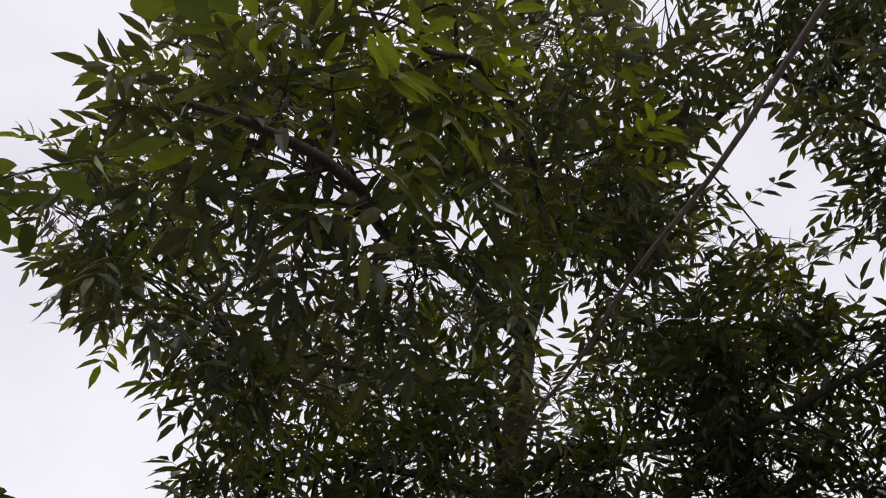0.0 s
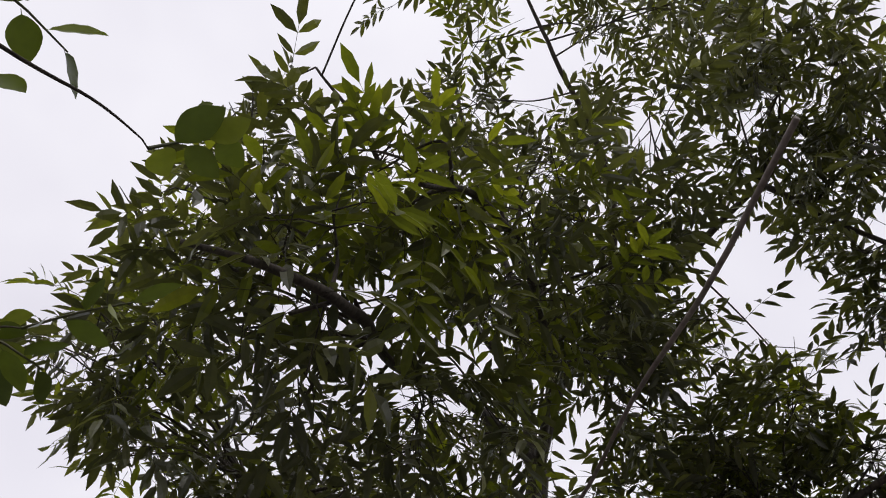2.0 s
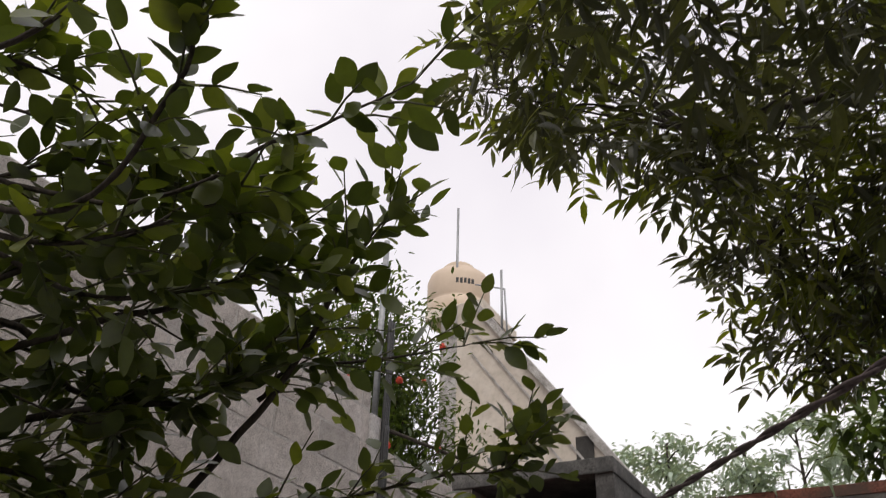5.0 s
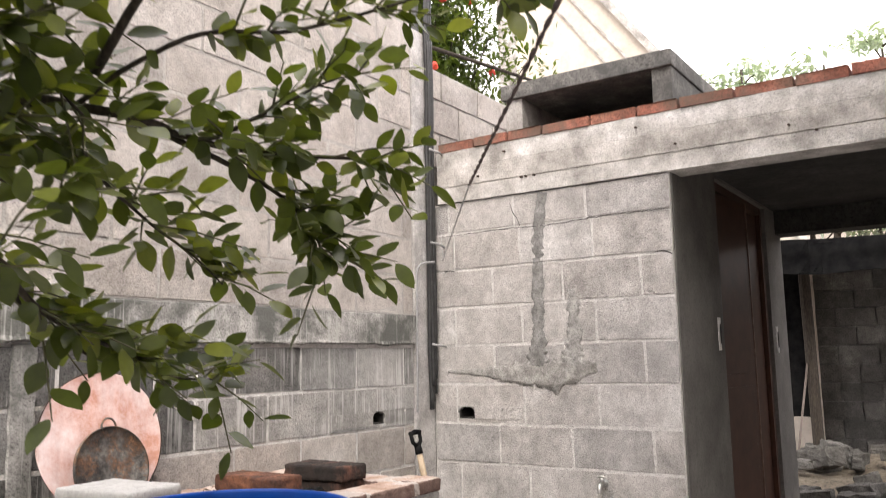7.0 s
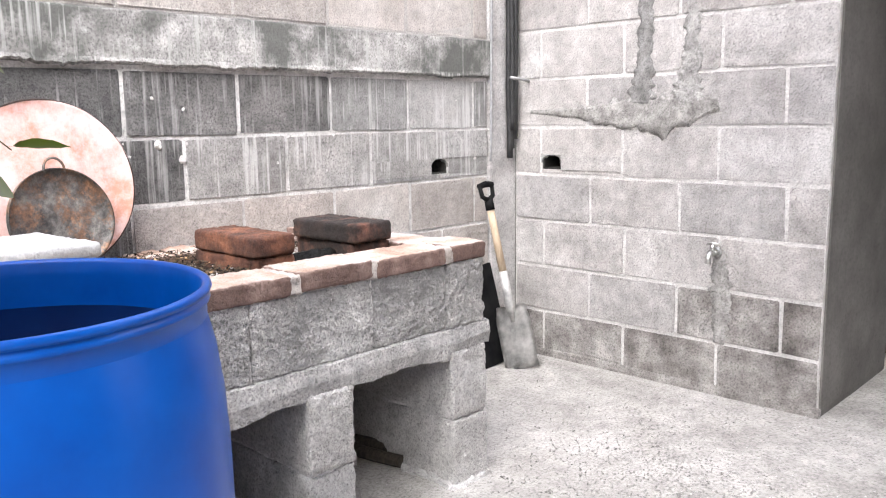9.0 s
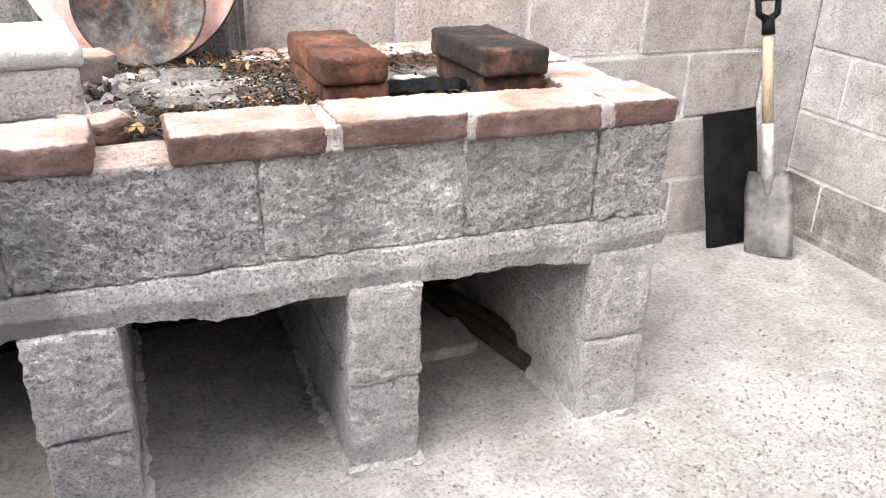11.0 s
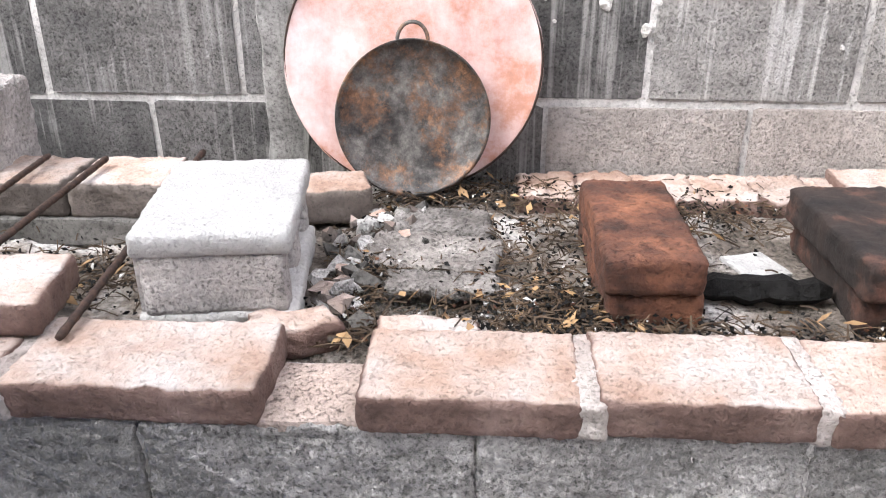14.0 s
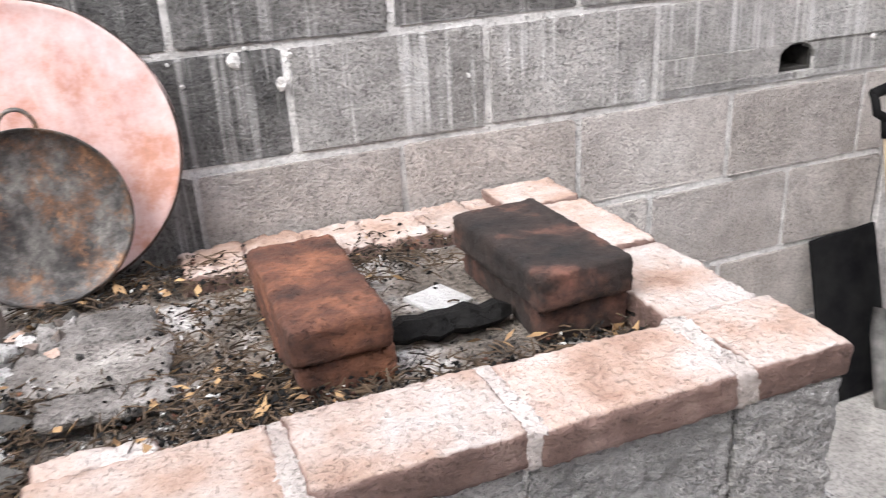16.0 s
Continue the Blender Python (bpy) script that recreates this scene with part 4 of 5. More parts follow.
            vs = [bm2.verts.new(p + e @ Vector(q)) for q in ((-l, 0, 0), (0, -w, t), (l, 0, 0), (0, w, t), (0, 0, -t * 1.5))]
            for f in ((0, 1, 3), (1, 2, 3), (0, 4, 1), (1, 4, 2), (2, 4, 3), (3, 4, 0)):
                bm2.faces.new([vs[i] for i in f])
        tagged(part({"dry_leaf": "fallen_leaves", "charcoal": "charcoal_crumbs", "brick": "brick_chips", "white_block": "ash_flakes"}[key], bm2, M[key], None), lbl, "litter", kind="stuff")
    # grit and dark specks on the floor
    for key, nm, count in (("cement", "floor_grit", 4200), ("white_block", "floor_crumbs", 500)):
        bm2 = bmesh.new()
        for k in range(count):
            p = Vector((rnd.uniform(-2.0, 0.0), -1.1 + rnd.gauss(0, 0.45), 0.003))
            if k % 3:
                p = Vector((-0.75 + rnd.gauss(0, 0.34), -1.35 + rnd.gauss(0, 0.28), 0.003))
            if p.y > -0.3 or p.y < -2.2:
                continue
            r = rnd.uniform(0.0015, 0.005)
            vs = [bm2.verts.new(p + Vector(q) * r) for q in ((1, 0, 0), (-0.6, 0.9, 0), (-0.5, -0.9, 0), (0, 0, 0.8), (0, 0, -0.6))]
            for f in ((0, 1, 3), (1, 2, 3), (2, 0, 3), (1, 0, 4), (2, 1, 4), (0, 2, 4)):
                bm2.faces.new([vs[i] for i in f])
        tagged(part(nm, bm2, M[key], None), "scattered grit on the concrete floor", "grit", kind="stuff")
    # firewood under the stove
    for a, c, r in (((-1.20, -0.53, 0.03), (-1.33, -0.2, 0.05), 0.022), ((-1.245, -0.58, 0.025), (-1.36, -0.15, 0.03), 0.02)):
        bm2 = bmesh.new()
        p, q = Vector(a), Vector(c)
        tube(bm2, [p.lerp(q, i / 6) + noise.noise_vector(Vector((i, a[0], 0))) * 0.004 for i in range(7)], r, 9)
        tagged(part("firewood", bm2, M["bark"], None), "brown split firewood stored under the stove", "firewood", "firewood under the stove")
    bm2 = rough_box((0.20, 0.14, 0.03), 0.006, 0.006, 3, 4)
    o = tagged(part("stone_slab", bm2, M["cast"], None), "flat pale stone under the stove", "stone")
    o.location = (-1.42, -0.40, 0.02)


litter()


# ---- round metal discs leaning on the wall ----
def disc(name, label, cat, r, at, tilt, mat, rim, dish):
    e = thing(name, label, cat, at)
    e.rotation_euler = (radians(90 - tilt), 0, 0)
    bm2 = bmesh.new()
    lathe(bm2, [(0.0001, -dish), (r * 0.5, -dish), (r * 0.86, -dish * 0.8), (r * 0.97, rim * 0.4), (r, rim), (r * 1.006, rim * 0.6), (r * 0.99, -0.004), (r * 0.86, -dish - 0.004), (0.0001, -dish - 0.004)], 72)
    for v in bm2.verts:
        v.co += noise.noise_vector(v.co * 7) * 0.004
    plate = part("plate", bm2, M[mat], e, "", True)
    bm2 = bmesh.new()
    tube(bm2, [(r * 1.002 * math.cos(a), r * 1.002 * math.sin(a), rim * 0.7) for a in np.linspace(0, 2 * math.pi, 73)], 0.0022, 6, False)
    part("rolled_edge", bm2, M["comal"] if mat == "comal" else M["rebar"], plate, "worn dark edge", True)
    return e


big = disc("metal_disc", "large worn pink metal disc leaning on the block wall", "metal disc", 0.227, (-1.995, -0.055, 0.885), 8, "pink", 0.004, 0.002)
com = disc("griddle", "round burnt steel griddle with a ring handle leaning on the disc", "griddle", 0.134, (-1.992, -0.105, 0.797), 12, "comal", 0.014, 0.004)
bm2 = bmesh.new()
tube(bm2, [(0.026 * math.cos(a), 0.134 + 0.030 * math.sin(a), 0.008) for a in np.linspace(-0.35, math.pi + 0.35, 17)], 0.0035, 7)
part("ring_handle", bm2, M["comal"], com, "bent wire ring handle", True)


# ---- blue drum ----
def drum():
    d = thing("plastic_drum", "open blue plastic drum with a rolled rim standing before the stove", "drum", (-2.511, -1.250, 0))
    d.scale = (0.972, 0.972, 1.0)
    prof = [(0.0001, 0.0), (0.22, 0.0), (0.245, 0.015), (0.258, 0.06), (0.266, 0.12), (0.270, 0.20), (0.264, 0.225), (0.264, 0.25), (0.272, 0.28), (0.274, 0.42), (0.2745, 0.55), (0.2735, 0.64), (0.270, 0.71), (0.263, 0.765), (0.256, 0.795), (0.2535, 0.806)]
    part("body", lathe(bmesh.new(), prof, 96), M["blue"], d, "", True)
    rim = [(0.2535, 0.806), (0.2540, 0.824), (0.2575, 0.826), (0.2590, 0.8295), (0.2575, 0.833), (0.2552, 0.8345), (0.2552, 0.837), (0.2590, 0.8385), (0.2615, 0.8425), (0.2600, 0.847), (0.2560, 0.849), (0.2510, 0.8475), (0.2485, 0.843), (0.2470, 0.825), (0.2455, 0.78)]
    part("rim", lathe(bmesh.new(), rim, 96), M["blue"], d, "", True)
    # lining is coloured darker to paint the shade inside the drum
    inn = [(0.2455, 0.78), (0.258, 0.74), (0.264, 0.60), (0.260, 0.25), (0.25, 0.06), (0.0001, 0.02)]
    part("lining", lathe(bmesh.new(), inn, 96), M["blue_inside"], d, "blue inside darkened by painted shade", True)


drum()


# ---- corner: shovel, sheet, cables, tap ----
def shovel():
    s = thing("shovel", "square steel shovel with pale wooden shaft leaning in the corner", "shovel", (-0.28, -0.22, 0))
    s.location = (0, 0, 0)
    foot, top = Vector((-0.225, -0.235, 0.0)), Vector((-0.262, -0.058, 0.80))
    d = (top - foot).normalized()
    side = Vector((0.62, -0.78, 0.0)).normalized()
    side = (side - d * side.dot(d)).normalized()
    nrm = side.cross(d)
    bm2 = bmesh.new()
    rows = []
    for i in range(9):
        t = i / 8
        w = 0.072 if t < 0.75 else 0.072 - 0.012 * (t - 0.75) * 4
        rows.append([bm2.verts.new(foot + d * (0.27 * t) + side * (w * k) - nrm * (0.022 * (k * k) * (0.4 + 0.6 * t))) for k in np.linspace(-1, 1, 9)])
    for a, c in zip(rows, rows[1:]):
        for k in range(8):
            bm2.faces.new((a[k], a[k + 1], c[k + 1], c[k]))
    r = bmesh.ops.solidify(bm2, geom=list(bm2.faces), thickness=0.003)
    part("blade", bm2, M["steel"], s, "scuffed square steel blade", True)
    bm2 = bmesh.new()
    tube(bm2, [foot + d * 0.20, foot + d * 0.27, foot + d * 0.33, foot + d * 0.42], [0.008, 0.02, 0.0185, 0.0165], 12)
    part("socket", bm2, M["steel"], s, "steel socket", True)
    bm2 = bmesh.new()
    tube(bm2, [foot + d * 0.40, foot + d * 0.72], [0.0165, 0.0155], 12)
    part("shaft", bm2, M["handle"], s, "pale wooden shaft", True)
    bm2 = bmesh.new()
    c0 = foot + d * 0.70
    edge_on = Vector((1.0, 0.05, 0.0))
    side = (edge_on - d * edge_on.dot(d)).normalized()
    tube(bm2, [c0 - d * 0.02, c0 + d * 0.025], [0.02, 0.018], 10)
    tube(bm2, [c0 + d * 0.02, c0 + d * 0.04 + side * 0.036, c0 + d * 0.085 + side * 0.04], [0.012, 0.010, 0.009], 8)
    tube(bm2, [c0 + d * 0.02, c0 + d * 0.04 - side * 0.036, c0 + d * 0.085 - side * 0.04], [0.012, 0.010, 0.009], 8)
    tube(bm2, [c0 + d * 0.085 - side * 0.044, c0 + d * 0.09, c0 + d * 0.085 + side * 0.044], [0.012, 0.014, 0.012], 8)
    part("grip", bm2, M["black"], s, "black plastic D grip", True)


shovel()
sh = boxbm(-0.10, 0.10, -0.006, 0.006, 0.0, 0.43, 0.004, 0.003, 3)
o = tagged(part("black_sheet", sh, M["black"], None), "dark flat sheet leaning on the wall behind the shovel", "sheet")
o.location, o.rotation_euler = (-0.262, -0.115, 0.0), (radians(-12), radians(-4), 0.0)


def cables():
    rnd = random.Random(2)
    for k in range(5):
        bm2 = bmesh.new()
        x, y = -0.062 + 0.019 * (k % 3), -0.028 - 0.018 * (k // 3)
        top = 3.6 if k < 3 else 2.9
        pts = [Vector((x + 0.008 * noise.noise(Vector((z * 2.1, k * 5.0, 0))), y - 0.012 * abs(noise.noise(Vector((z * 1.7, k * 3.0, 4)))), z)) for z in np.linspace(0.87 + 0.04 * k, top, 50)]
        tube(bm2, pts, 0.0135 - 0.002 * (k % 2), 7)
        tagged(part("cable", bm2, M["cable"], None, "", True), "black cable running up the wall corner", "cable", "cables in the corner")
    bm2 = bmesh.new()
    tube(bm2, curve_pts([(-0.175, -0.02, 0.86), (-0.172, -0.022, 1.0), (-0.165, -0.022, 1.45), (-0.15, -0.024, 1.62), (-0.08, -0.08, 1.65)], 8), 0.006, 6)
    tagged(part("wire", bm2, M["wire"], None, "", True), "thin grey wire clipped to the column", "wire")
    for z in (1.74, 1.20, 2.25):
        bm2 = bmesh.new()
        tube(bm2, [(-0.12, -0.085, z + 0.01), (-0.05, -0.105, z), (0.0, -0.09, z - 0.005)], 0.006, 6)
        tagged(part("cable_tie", bm2, M["wire"], None, "", True), "grey wire tie round the corner cables", "cable tie", "cable ties")
    # twisted line strung across the yard, tied to the corner with a thin wire
    a, c = Vector((-2.15, -1.602, 1.507)), Vector((-4.6, -3.50, 1.45))
    bm2 = bmesh.new()
    n = 330
    for ph in (0, math.pi):
        pts = []
        for i in range(n + 1):
            ang = i * 0.62 + ph
            pts.append(a.lerp(c, i / n) + Vector((0.61, -0.79, 0)) * 0.0017 * math.cos(ang) + Vector((0, 0, 1)) * 0.0017 * math.sin(ang))
        tube(bm2, pts, 0.0019, 5)
    tagged(part("twisted_line", bm2, M["rope"], None, "", True), "dark twisted line strung across the yard", "rope")
    bm2 = bmesh.new()
    tube(bm2, curve_pts([(-0.03, -0.09, 1.80), (-0.5, -0.42, 1.60), (-1.2, -0.9, 1.515), (-2.16, -1.61, 1.507)], 8), 0.0017, 5)
    tagged(part("tie_wire", bm2, M["wire"], None, "", True), "pale thin wire tying the line to the corner", "wire")
    bm2 = bmesh.new()
    # cable ends set along camera bearings at chosen distances
    eye_spot = Vector((-3.99, -2.52, 1.26))
    q0, q1 = (eye_spot + Vector((math.sin(radians(g)) * math.cos(radians(e)), math.cos(radians(g)) * math.cos(radians(e)), math.sin(radians(e)))) * r for g, e, r in ((105.0, 30.0, 3.3), (149.0, 56.3, 1.15)))
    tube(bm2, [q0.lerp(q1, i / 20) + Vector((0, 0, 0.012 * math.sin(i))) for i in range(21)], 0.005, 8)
    tagged(part("cable", bm2, M["old_cable"], None, "", True), "long brown cable hanging through the tree", "cable")


cables()


def tap():
    t = thing("water_tap", "small worn chrome water tap on the block wall", "tap", (0, -0.966, 0.545))
    t.scale = (0.78, 0.78, 0.78)
    bm2 = bmesh.new()
    tube(bm2, [(0.01, 0, 0), (-0.03, 0, 0), (-0.05, 0, 0)], [0.013, 0.013, 0.017], 12)
    tube(bm2, curve_pts([(-0.045, 0, 0), (-0.075, 0, 0.0), (-0.092, 0, -0.018), (-0.094, 0, -0.045)], 5), [0.013] * 15 + [0.014], 12)
    part("spout", bm2, M["chrome"], t, "", True)
    bm2 = bmesh.new()
    tube(bm2, [(-0.05, 0, 0.01), (-0.05, 0, 0.04)], [0.012, 0.008], 10)
    stem = part("stem", bm2, M["chrome"], t, "", True)
    bm2 = bmesh.new()
    tube(bm2, [(-0.05, -0.028, 0.043), (-0.05, 0, 0.046), (-0.05, 0.028, 0.043)], [0.006, 0.007, 0.006], 8)
    part("lever", bm2, M["chrome"], stem, "", True)
    bm2 = bmesh.new()
    lathe(bm2, [(0.0001, 0), (0.024, 0), (0.024, 0.006), (0.0001, 0.01)], 16)
    o = part("rose", bm2, M["steel"], t, "", True)
    o.location, o.rotation_euler = (-0.002, 0, 0), (0, radians(-90), 0)


tap()


# ---- plants ----
class Soup:
    """Vertices and faces gathered for one mesh."""

    def __init__(self):
        self.v, self.f = [], []

    def add(self, verts, faces):
        n = len(self.v)
        self.v += verts
        self.f += [tuple(i + n for i in f) for f in faces]

    def mesh(self, name, mat):
        me = bpy.data.meshes.new(name)
        me.from_pydata(self.v, [], self.f)
        me.materials.append(mat)
        return me


LEAF_F = [(0, 1, 2), (0, 2, 3), (1, 4, 5, 2), (2, 5, 6, 3), (4, 7, 5), (5, 7, 6)]


def leaf_verts(m, l, w, fold=0.25, droop=0.15):
    """A pointed leaf along +y of the pose m, folded along its midrib."""
    pts = [(0, 0, 0), (-0.42 * w, 0.30 * l, fold * w * 0.4), (0, 0.30 * l, 0), (0.42 * w, 0.30 * l, fold * w * 0.4),
           (-0.40 * w, 0.66 * l, fold * w * 0.35 - droop * l * 0.3), (0, 0.66 * l, -droop * l * 0.3), (0.40 * w, 0.66 * l, fold * w * 0.35 - droop * l * 0.3), (0, l, -droop * l)]
    return [tuple(m @ Vector(p)) for p in pts]


def aim(p, d, up=Vector((0, 0, 1))):
    """A pose at p whose +y runs along d."""
    y = d.normalized()
    x = y.cross(up)
    x = x.normalized() if x.length > 1e-4 else y.orthogonal().normalized()
    z = x.cross(y)
    m = Matrix((x, y, z)).transposed().to_4x4()
    m.translation = p
    return m


def compound_leaf(soup, twigs, p, d, rnd, size=1.0):
    """An ash leaf: a drooping stalk with pairs of narrow leaflets and one at its tip."""
    m = aim(p, d, Vector((rnd.gauss(0, 0.3), rnd.gauss(0, 0.3), 1)))
    n = rnd.choice((3, 3, 4))
    L = rnd.uniform(0.13, 0.19) * size
    sag = rnd.uniform(0.15, 0.5)
    q = [m @ Vector((0, L * t, -sag * L * t * t)) for t in (0, 0.5, 1)]
    twigs.append((q, 0.0012))
    hang = rnd.uniform(-0.55, 0.05)
    for k in range(n):
        t = 0.30 + 0.60 * k / (n - 1)
        c = Vector((0, L * t, -sag * L * t * t))
        for s in (-1, 1):
            a = radians(rnd.uniform(44, 62)) * s
            ll = rnd.uniform(0.060, 0.084) * size * (0.8 + 0.3 * t)
            mm = m @ Matrix.Translation(c) @ Matrix.Rotation(-a, 4, "Z") @ Matrix.Rotation(hang + rnd.uniform(-0.2, 0.2), 4, "X") @ Matrix.Rotation(rnd.uniform(-0.4, 0.4), 4, "Y")
            soup.add(leaf_verts(mm, ll, ll * rnd.uniform(0.25, 0.33), 0.3, rnd.uniform(0.05, 0.3)), LEAF_F)
    ll = rnd.uniform(0.07, 0.092) * size
    mm = m @ Matrix.Translation((0, L, -sag * L)) @ Matrix.Rotation(-sag + rnd.uniform(-0.3, 0.1), 4, "X")
    soup.add(leaf_verts(mm, ll, ll * 0.32, 0.3, 0.2), LEAF_F)


def twig_mesh(name, twigs, mat, sides=3):
    bm2 = bmesh.new()
    for pts, r in twigs:
        rr = [r * (1 - 0.5 * i / (len(pts) - 1)) for i in range(len(pts))]
        tube(bm2, pts, rr, sides, False)
    return finish(name, bm2, mat, True)


def ash_tree():
    rnd = random.Random(11)
    t = thing("ash_tree", "tall ash tree with dark pinnate leaves over the yard", "tree", (0, 0, 0))
    soup, young, twigs = Soup(), Soup(), []
    eye_spot = Vector((-3.99, -2.52, 1.26))

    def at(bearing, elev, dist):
        """A place by bearing, height angle and distance from the early camera position."""
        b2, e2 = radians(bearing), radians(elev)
        return eye_spot + Vector((math.sin(b2) * math.cos(e2), math.cos(b2) * math.cos(e2), math.sin(e2))) * dist

    def wood(name, pts, r0, r1, label, sides=8):
        path = curve_pts(pts, 7)
        k = len(path) - 1
        path = [p + noise.noise_vector(p * 5) * 0.012 for p in path]
        bm2 = bmesh.new()
        tube(bm2, path, [r0 + (r1 - r0) * i / k for i in range(k + 1)], sides)
        part(name, bm2, M["bark"], t, label, True)
        return path
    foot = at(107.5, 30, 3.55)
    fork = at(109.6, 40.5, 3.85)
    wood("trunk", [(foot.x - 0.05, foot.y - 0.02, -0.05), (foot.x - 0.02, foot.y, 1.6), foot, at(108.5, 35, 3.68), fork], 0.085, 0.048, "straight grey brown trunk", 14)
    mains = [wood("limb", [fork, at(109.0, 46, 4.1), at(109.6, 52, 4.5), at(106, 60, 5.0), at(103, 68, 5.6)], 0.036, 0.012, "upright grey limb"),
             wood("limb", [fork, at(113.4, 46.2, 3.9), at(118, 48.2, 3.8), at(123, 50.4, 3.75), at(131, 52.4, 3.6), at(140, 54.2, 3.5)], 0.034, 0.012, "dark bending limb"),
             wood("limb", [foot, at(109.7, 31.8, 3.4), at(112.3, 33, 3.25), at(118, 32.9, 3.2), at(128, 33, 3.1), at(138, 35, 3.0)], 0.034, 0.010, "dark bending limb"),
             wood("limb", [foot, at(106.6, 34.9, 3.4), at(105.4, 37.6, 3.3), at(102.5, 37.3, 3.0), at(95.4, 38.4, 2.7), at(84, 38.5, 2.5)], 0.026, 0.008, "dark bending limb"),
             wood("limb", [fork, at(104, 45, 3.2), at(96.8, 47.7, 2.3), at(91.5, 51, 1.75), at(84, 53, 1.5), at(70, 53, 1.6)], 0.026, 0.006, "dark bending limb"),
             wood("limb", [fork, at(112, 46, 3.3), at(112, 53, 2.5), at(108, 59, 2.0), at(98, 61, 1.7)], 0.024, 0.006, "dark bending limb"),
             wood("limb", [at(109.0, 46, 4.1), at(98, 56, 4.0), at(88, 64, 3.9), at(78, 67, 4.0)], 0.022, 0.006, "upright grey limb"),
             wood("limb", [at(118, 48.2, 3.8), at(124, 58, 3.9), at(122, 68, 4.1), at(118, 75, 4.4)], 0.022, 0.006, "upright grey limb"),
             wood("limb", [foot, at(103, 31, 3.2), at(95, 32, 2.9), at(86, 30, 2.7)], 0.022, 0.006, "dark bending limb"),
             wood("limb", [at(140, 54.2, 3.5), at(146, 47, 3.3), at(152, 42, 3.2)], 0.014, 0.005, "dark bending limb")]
    nodes = [p for path in mains for p in path[3:]]
    # crown outline as the camera sees it: smallest bearing at each height angle
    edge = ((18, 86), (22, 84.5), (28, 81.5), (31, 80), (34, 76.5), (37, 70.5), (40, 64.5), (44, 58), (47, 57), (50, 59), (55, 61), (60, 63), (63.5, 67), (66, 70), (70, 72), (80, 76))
    # gaps of open sky in the camera's view: bearing, height angle, half width in degrees
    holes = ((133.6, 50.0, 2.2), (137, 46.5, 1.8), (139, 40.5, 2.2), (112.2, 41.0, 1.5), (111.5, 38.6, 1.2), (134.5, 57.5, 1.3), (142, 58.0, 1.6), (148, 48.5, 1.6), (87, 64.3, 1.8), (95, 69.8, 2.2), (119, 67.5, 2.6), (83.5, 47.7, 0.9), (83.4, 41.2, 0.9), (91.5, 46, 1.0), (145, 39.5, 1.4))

    def allowed(brg, el, slack=0.0):
        if el < 20.5:
            return False
        lo = edge[-1][1]
        for (e0, b0), (e1, b1) in zip(edge, edge[1:]):
            if e0 <= el <= e1:
                lo = b0 + (b1 - b0) * (el - e0) / (e1 - e0)
        if brg < lo + slack / math.cos(radians(el)):
            return False
        return all(math.hypot((brg - hb) * math.cos(radians(el)), el - he) > hr + slack * 0.5 for hb, he, hr in holes)

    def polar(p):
        d = (p - eye_spot).normalized()
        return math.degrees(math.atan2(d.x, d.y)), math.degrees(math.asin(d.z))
    # branch ends on a bearing grid around the camera, kept inside its outline
    ends = []
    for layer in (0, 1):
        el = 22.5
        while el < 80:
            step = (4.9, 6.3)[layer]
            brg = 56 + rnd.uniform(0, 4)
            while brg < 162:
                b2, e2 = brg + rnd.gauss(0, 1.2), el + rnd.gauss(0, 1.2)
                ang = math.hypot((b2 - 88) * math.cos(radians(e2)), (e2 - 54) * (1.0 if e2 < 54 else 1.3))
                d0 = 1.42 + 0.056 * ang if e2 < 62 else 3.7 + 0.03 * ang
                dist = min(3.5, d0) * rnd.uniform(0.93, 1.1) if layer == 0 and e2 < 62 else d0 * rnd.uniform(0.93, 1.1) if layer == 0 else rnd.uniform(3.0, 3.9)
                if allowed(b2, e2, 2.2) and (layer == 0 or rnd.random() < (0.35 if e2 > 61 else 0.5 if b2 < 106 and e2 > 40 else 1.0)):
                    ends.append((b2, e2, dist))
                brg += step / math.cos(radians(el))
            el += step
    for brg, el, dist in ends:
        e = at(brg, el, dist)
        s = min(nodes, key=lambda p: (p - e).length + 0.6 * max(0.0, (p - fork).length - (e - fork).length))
        mid = s.lerp(e, 0.5) + Vector((rnd.gauss(0, 0.05), rnd.gauss(0, 0.05), 0.05 + rnd.gauss(0, 0.04)))
        path = curve_pts([s, mid, e], 6)
        # yellow-green leaflets are chosen by camera bearing, plus a random few
        fresh = (el > 55 and 84 < brg < 116 and dist < 2.6 and rnd.random() < 0.75) or rnd.random() < 0.10
        reach = dist * radians(5.2)
        grown = 0
        for j in range(6 if dist < 1.9 else 8 if dist < 2.6 else 12):
            b0 = path[rnd.randrange(len(path) - 4, len(path))] if j else path[-1]
            d = Vector((rnd.gauss(0, 1), rnd.gauss(0, 1), rnd.gauss(0.1, 0.7))).normalized()
            l = reach * rnd.uniform(0.3, 1.15)
            pts = [b0, b0 + d * l * 0.5 + Vector((0, 0, 0.015)), b0 + d * l + Vector((0, 0, -0.01))]
            # shoots that cross the outline seen by the camera are dropped
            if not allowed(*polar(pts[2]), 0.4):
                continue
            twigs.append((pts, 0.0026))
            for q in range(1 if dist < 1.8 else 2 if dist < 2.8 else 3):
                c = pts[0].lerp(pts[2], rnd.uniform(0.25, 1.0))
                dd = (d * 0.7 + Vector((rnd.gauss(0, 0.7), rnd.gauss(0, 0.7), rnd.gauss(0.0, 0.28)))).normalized()
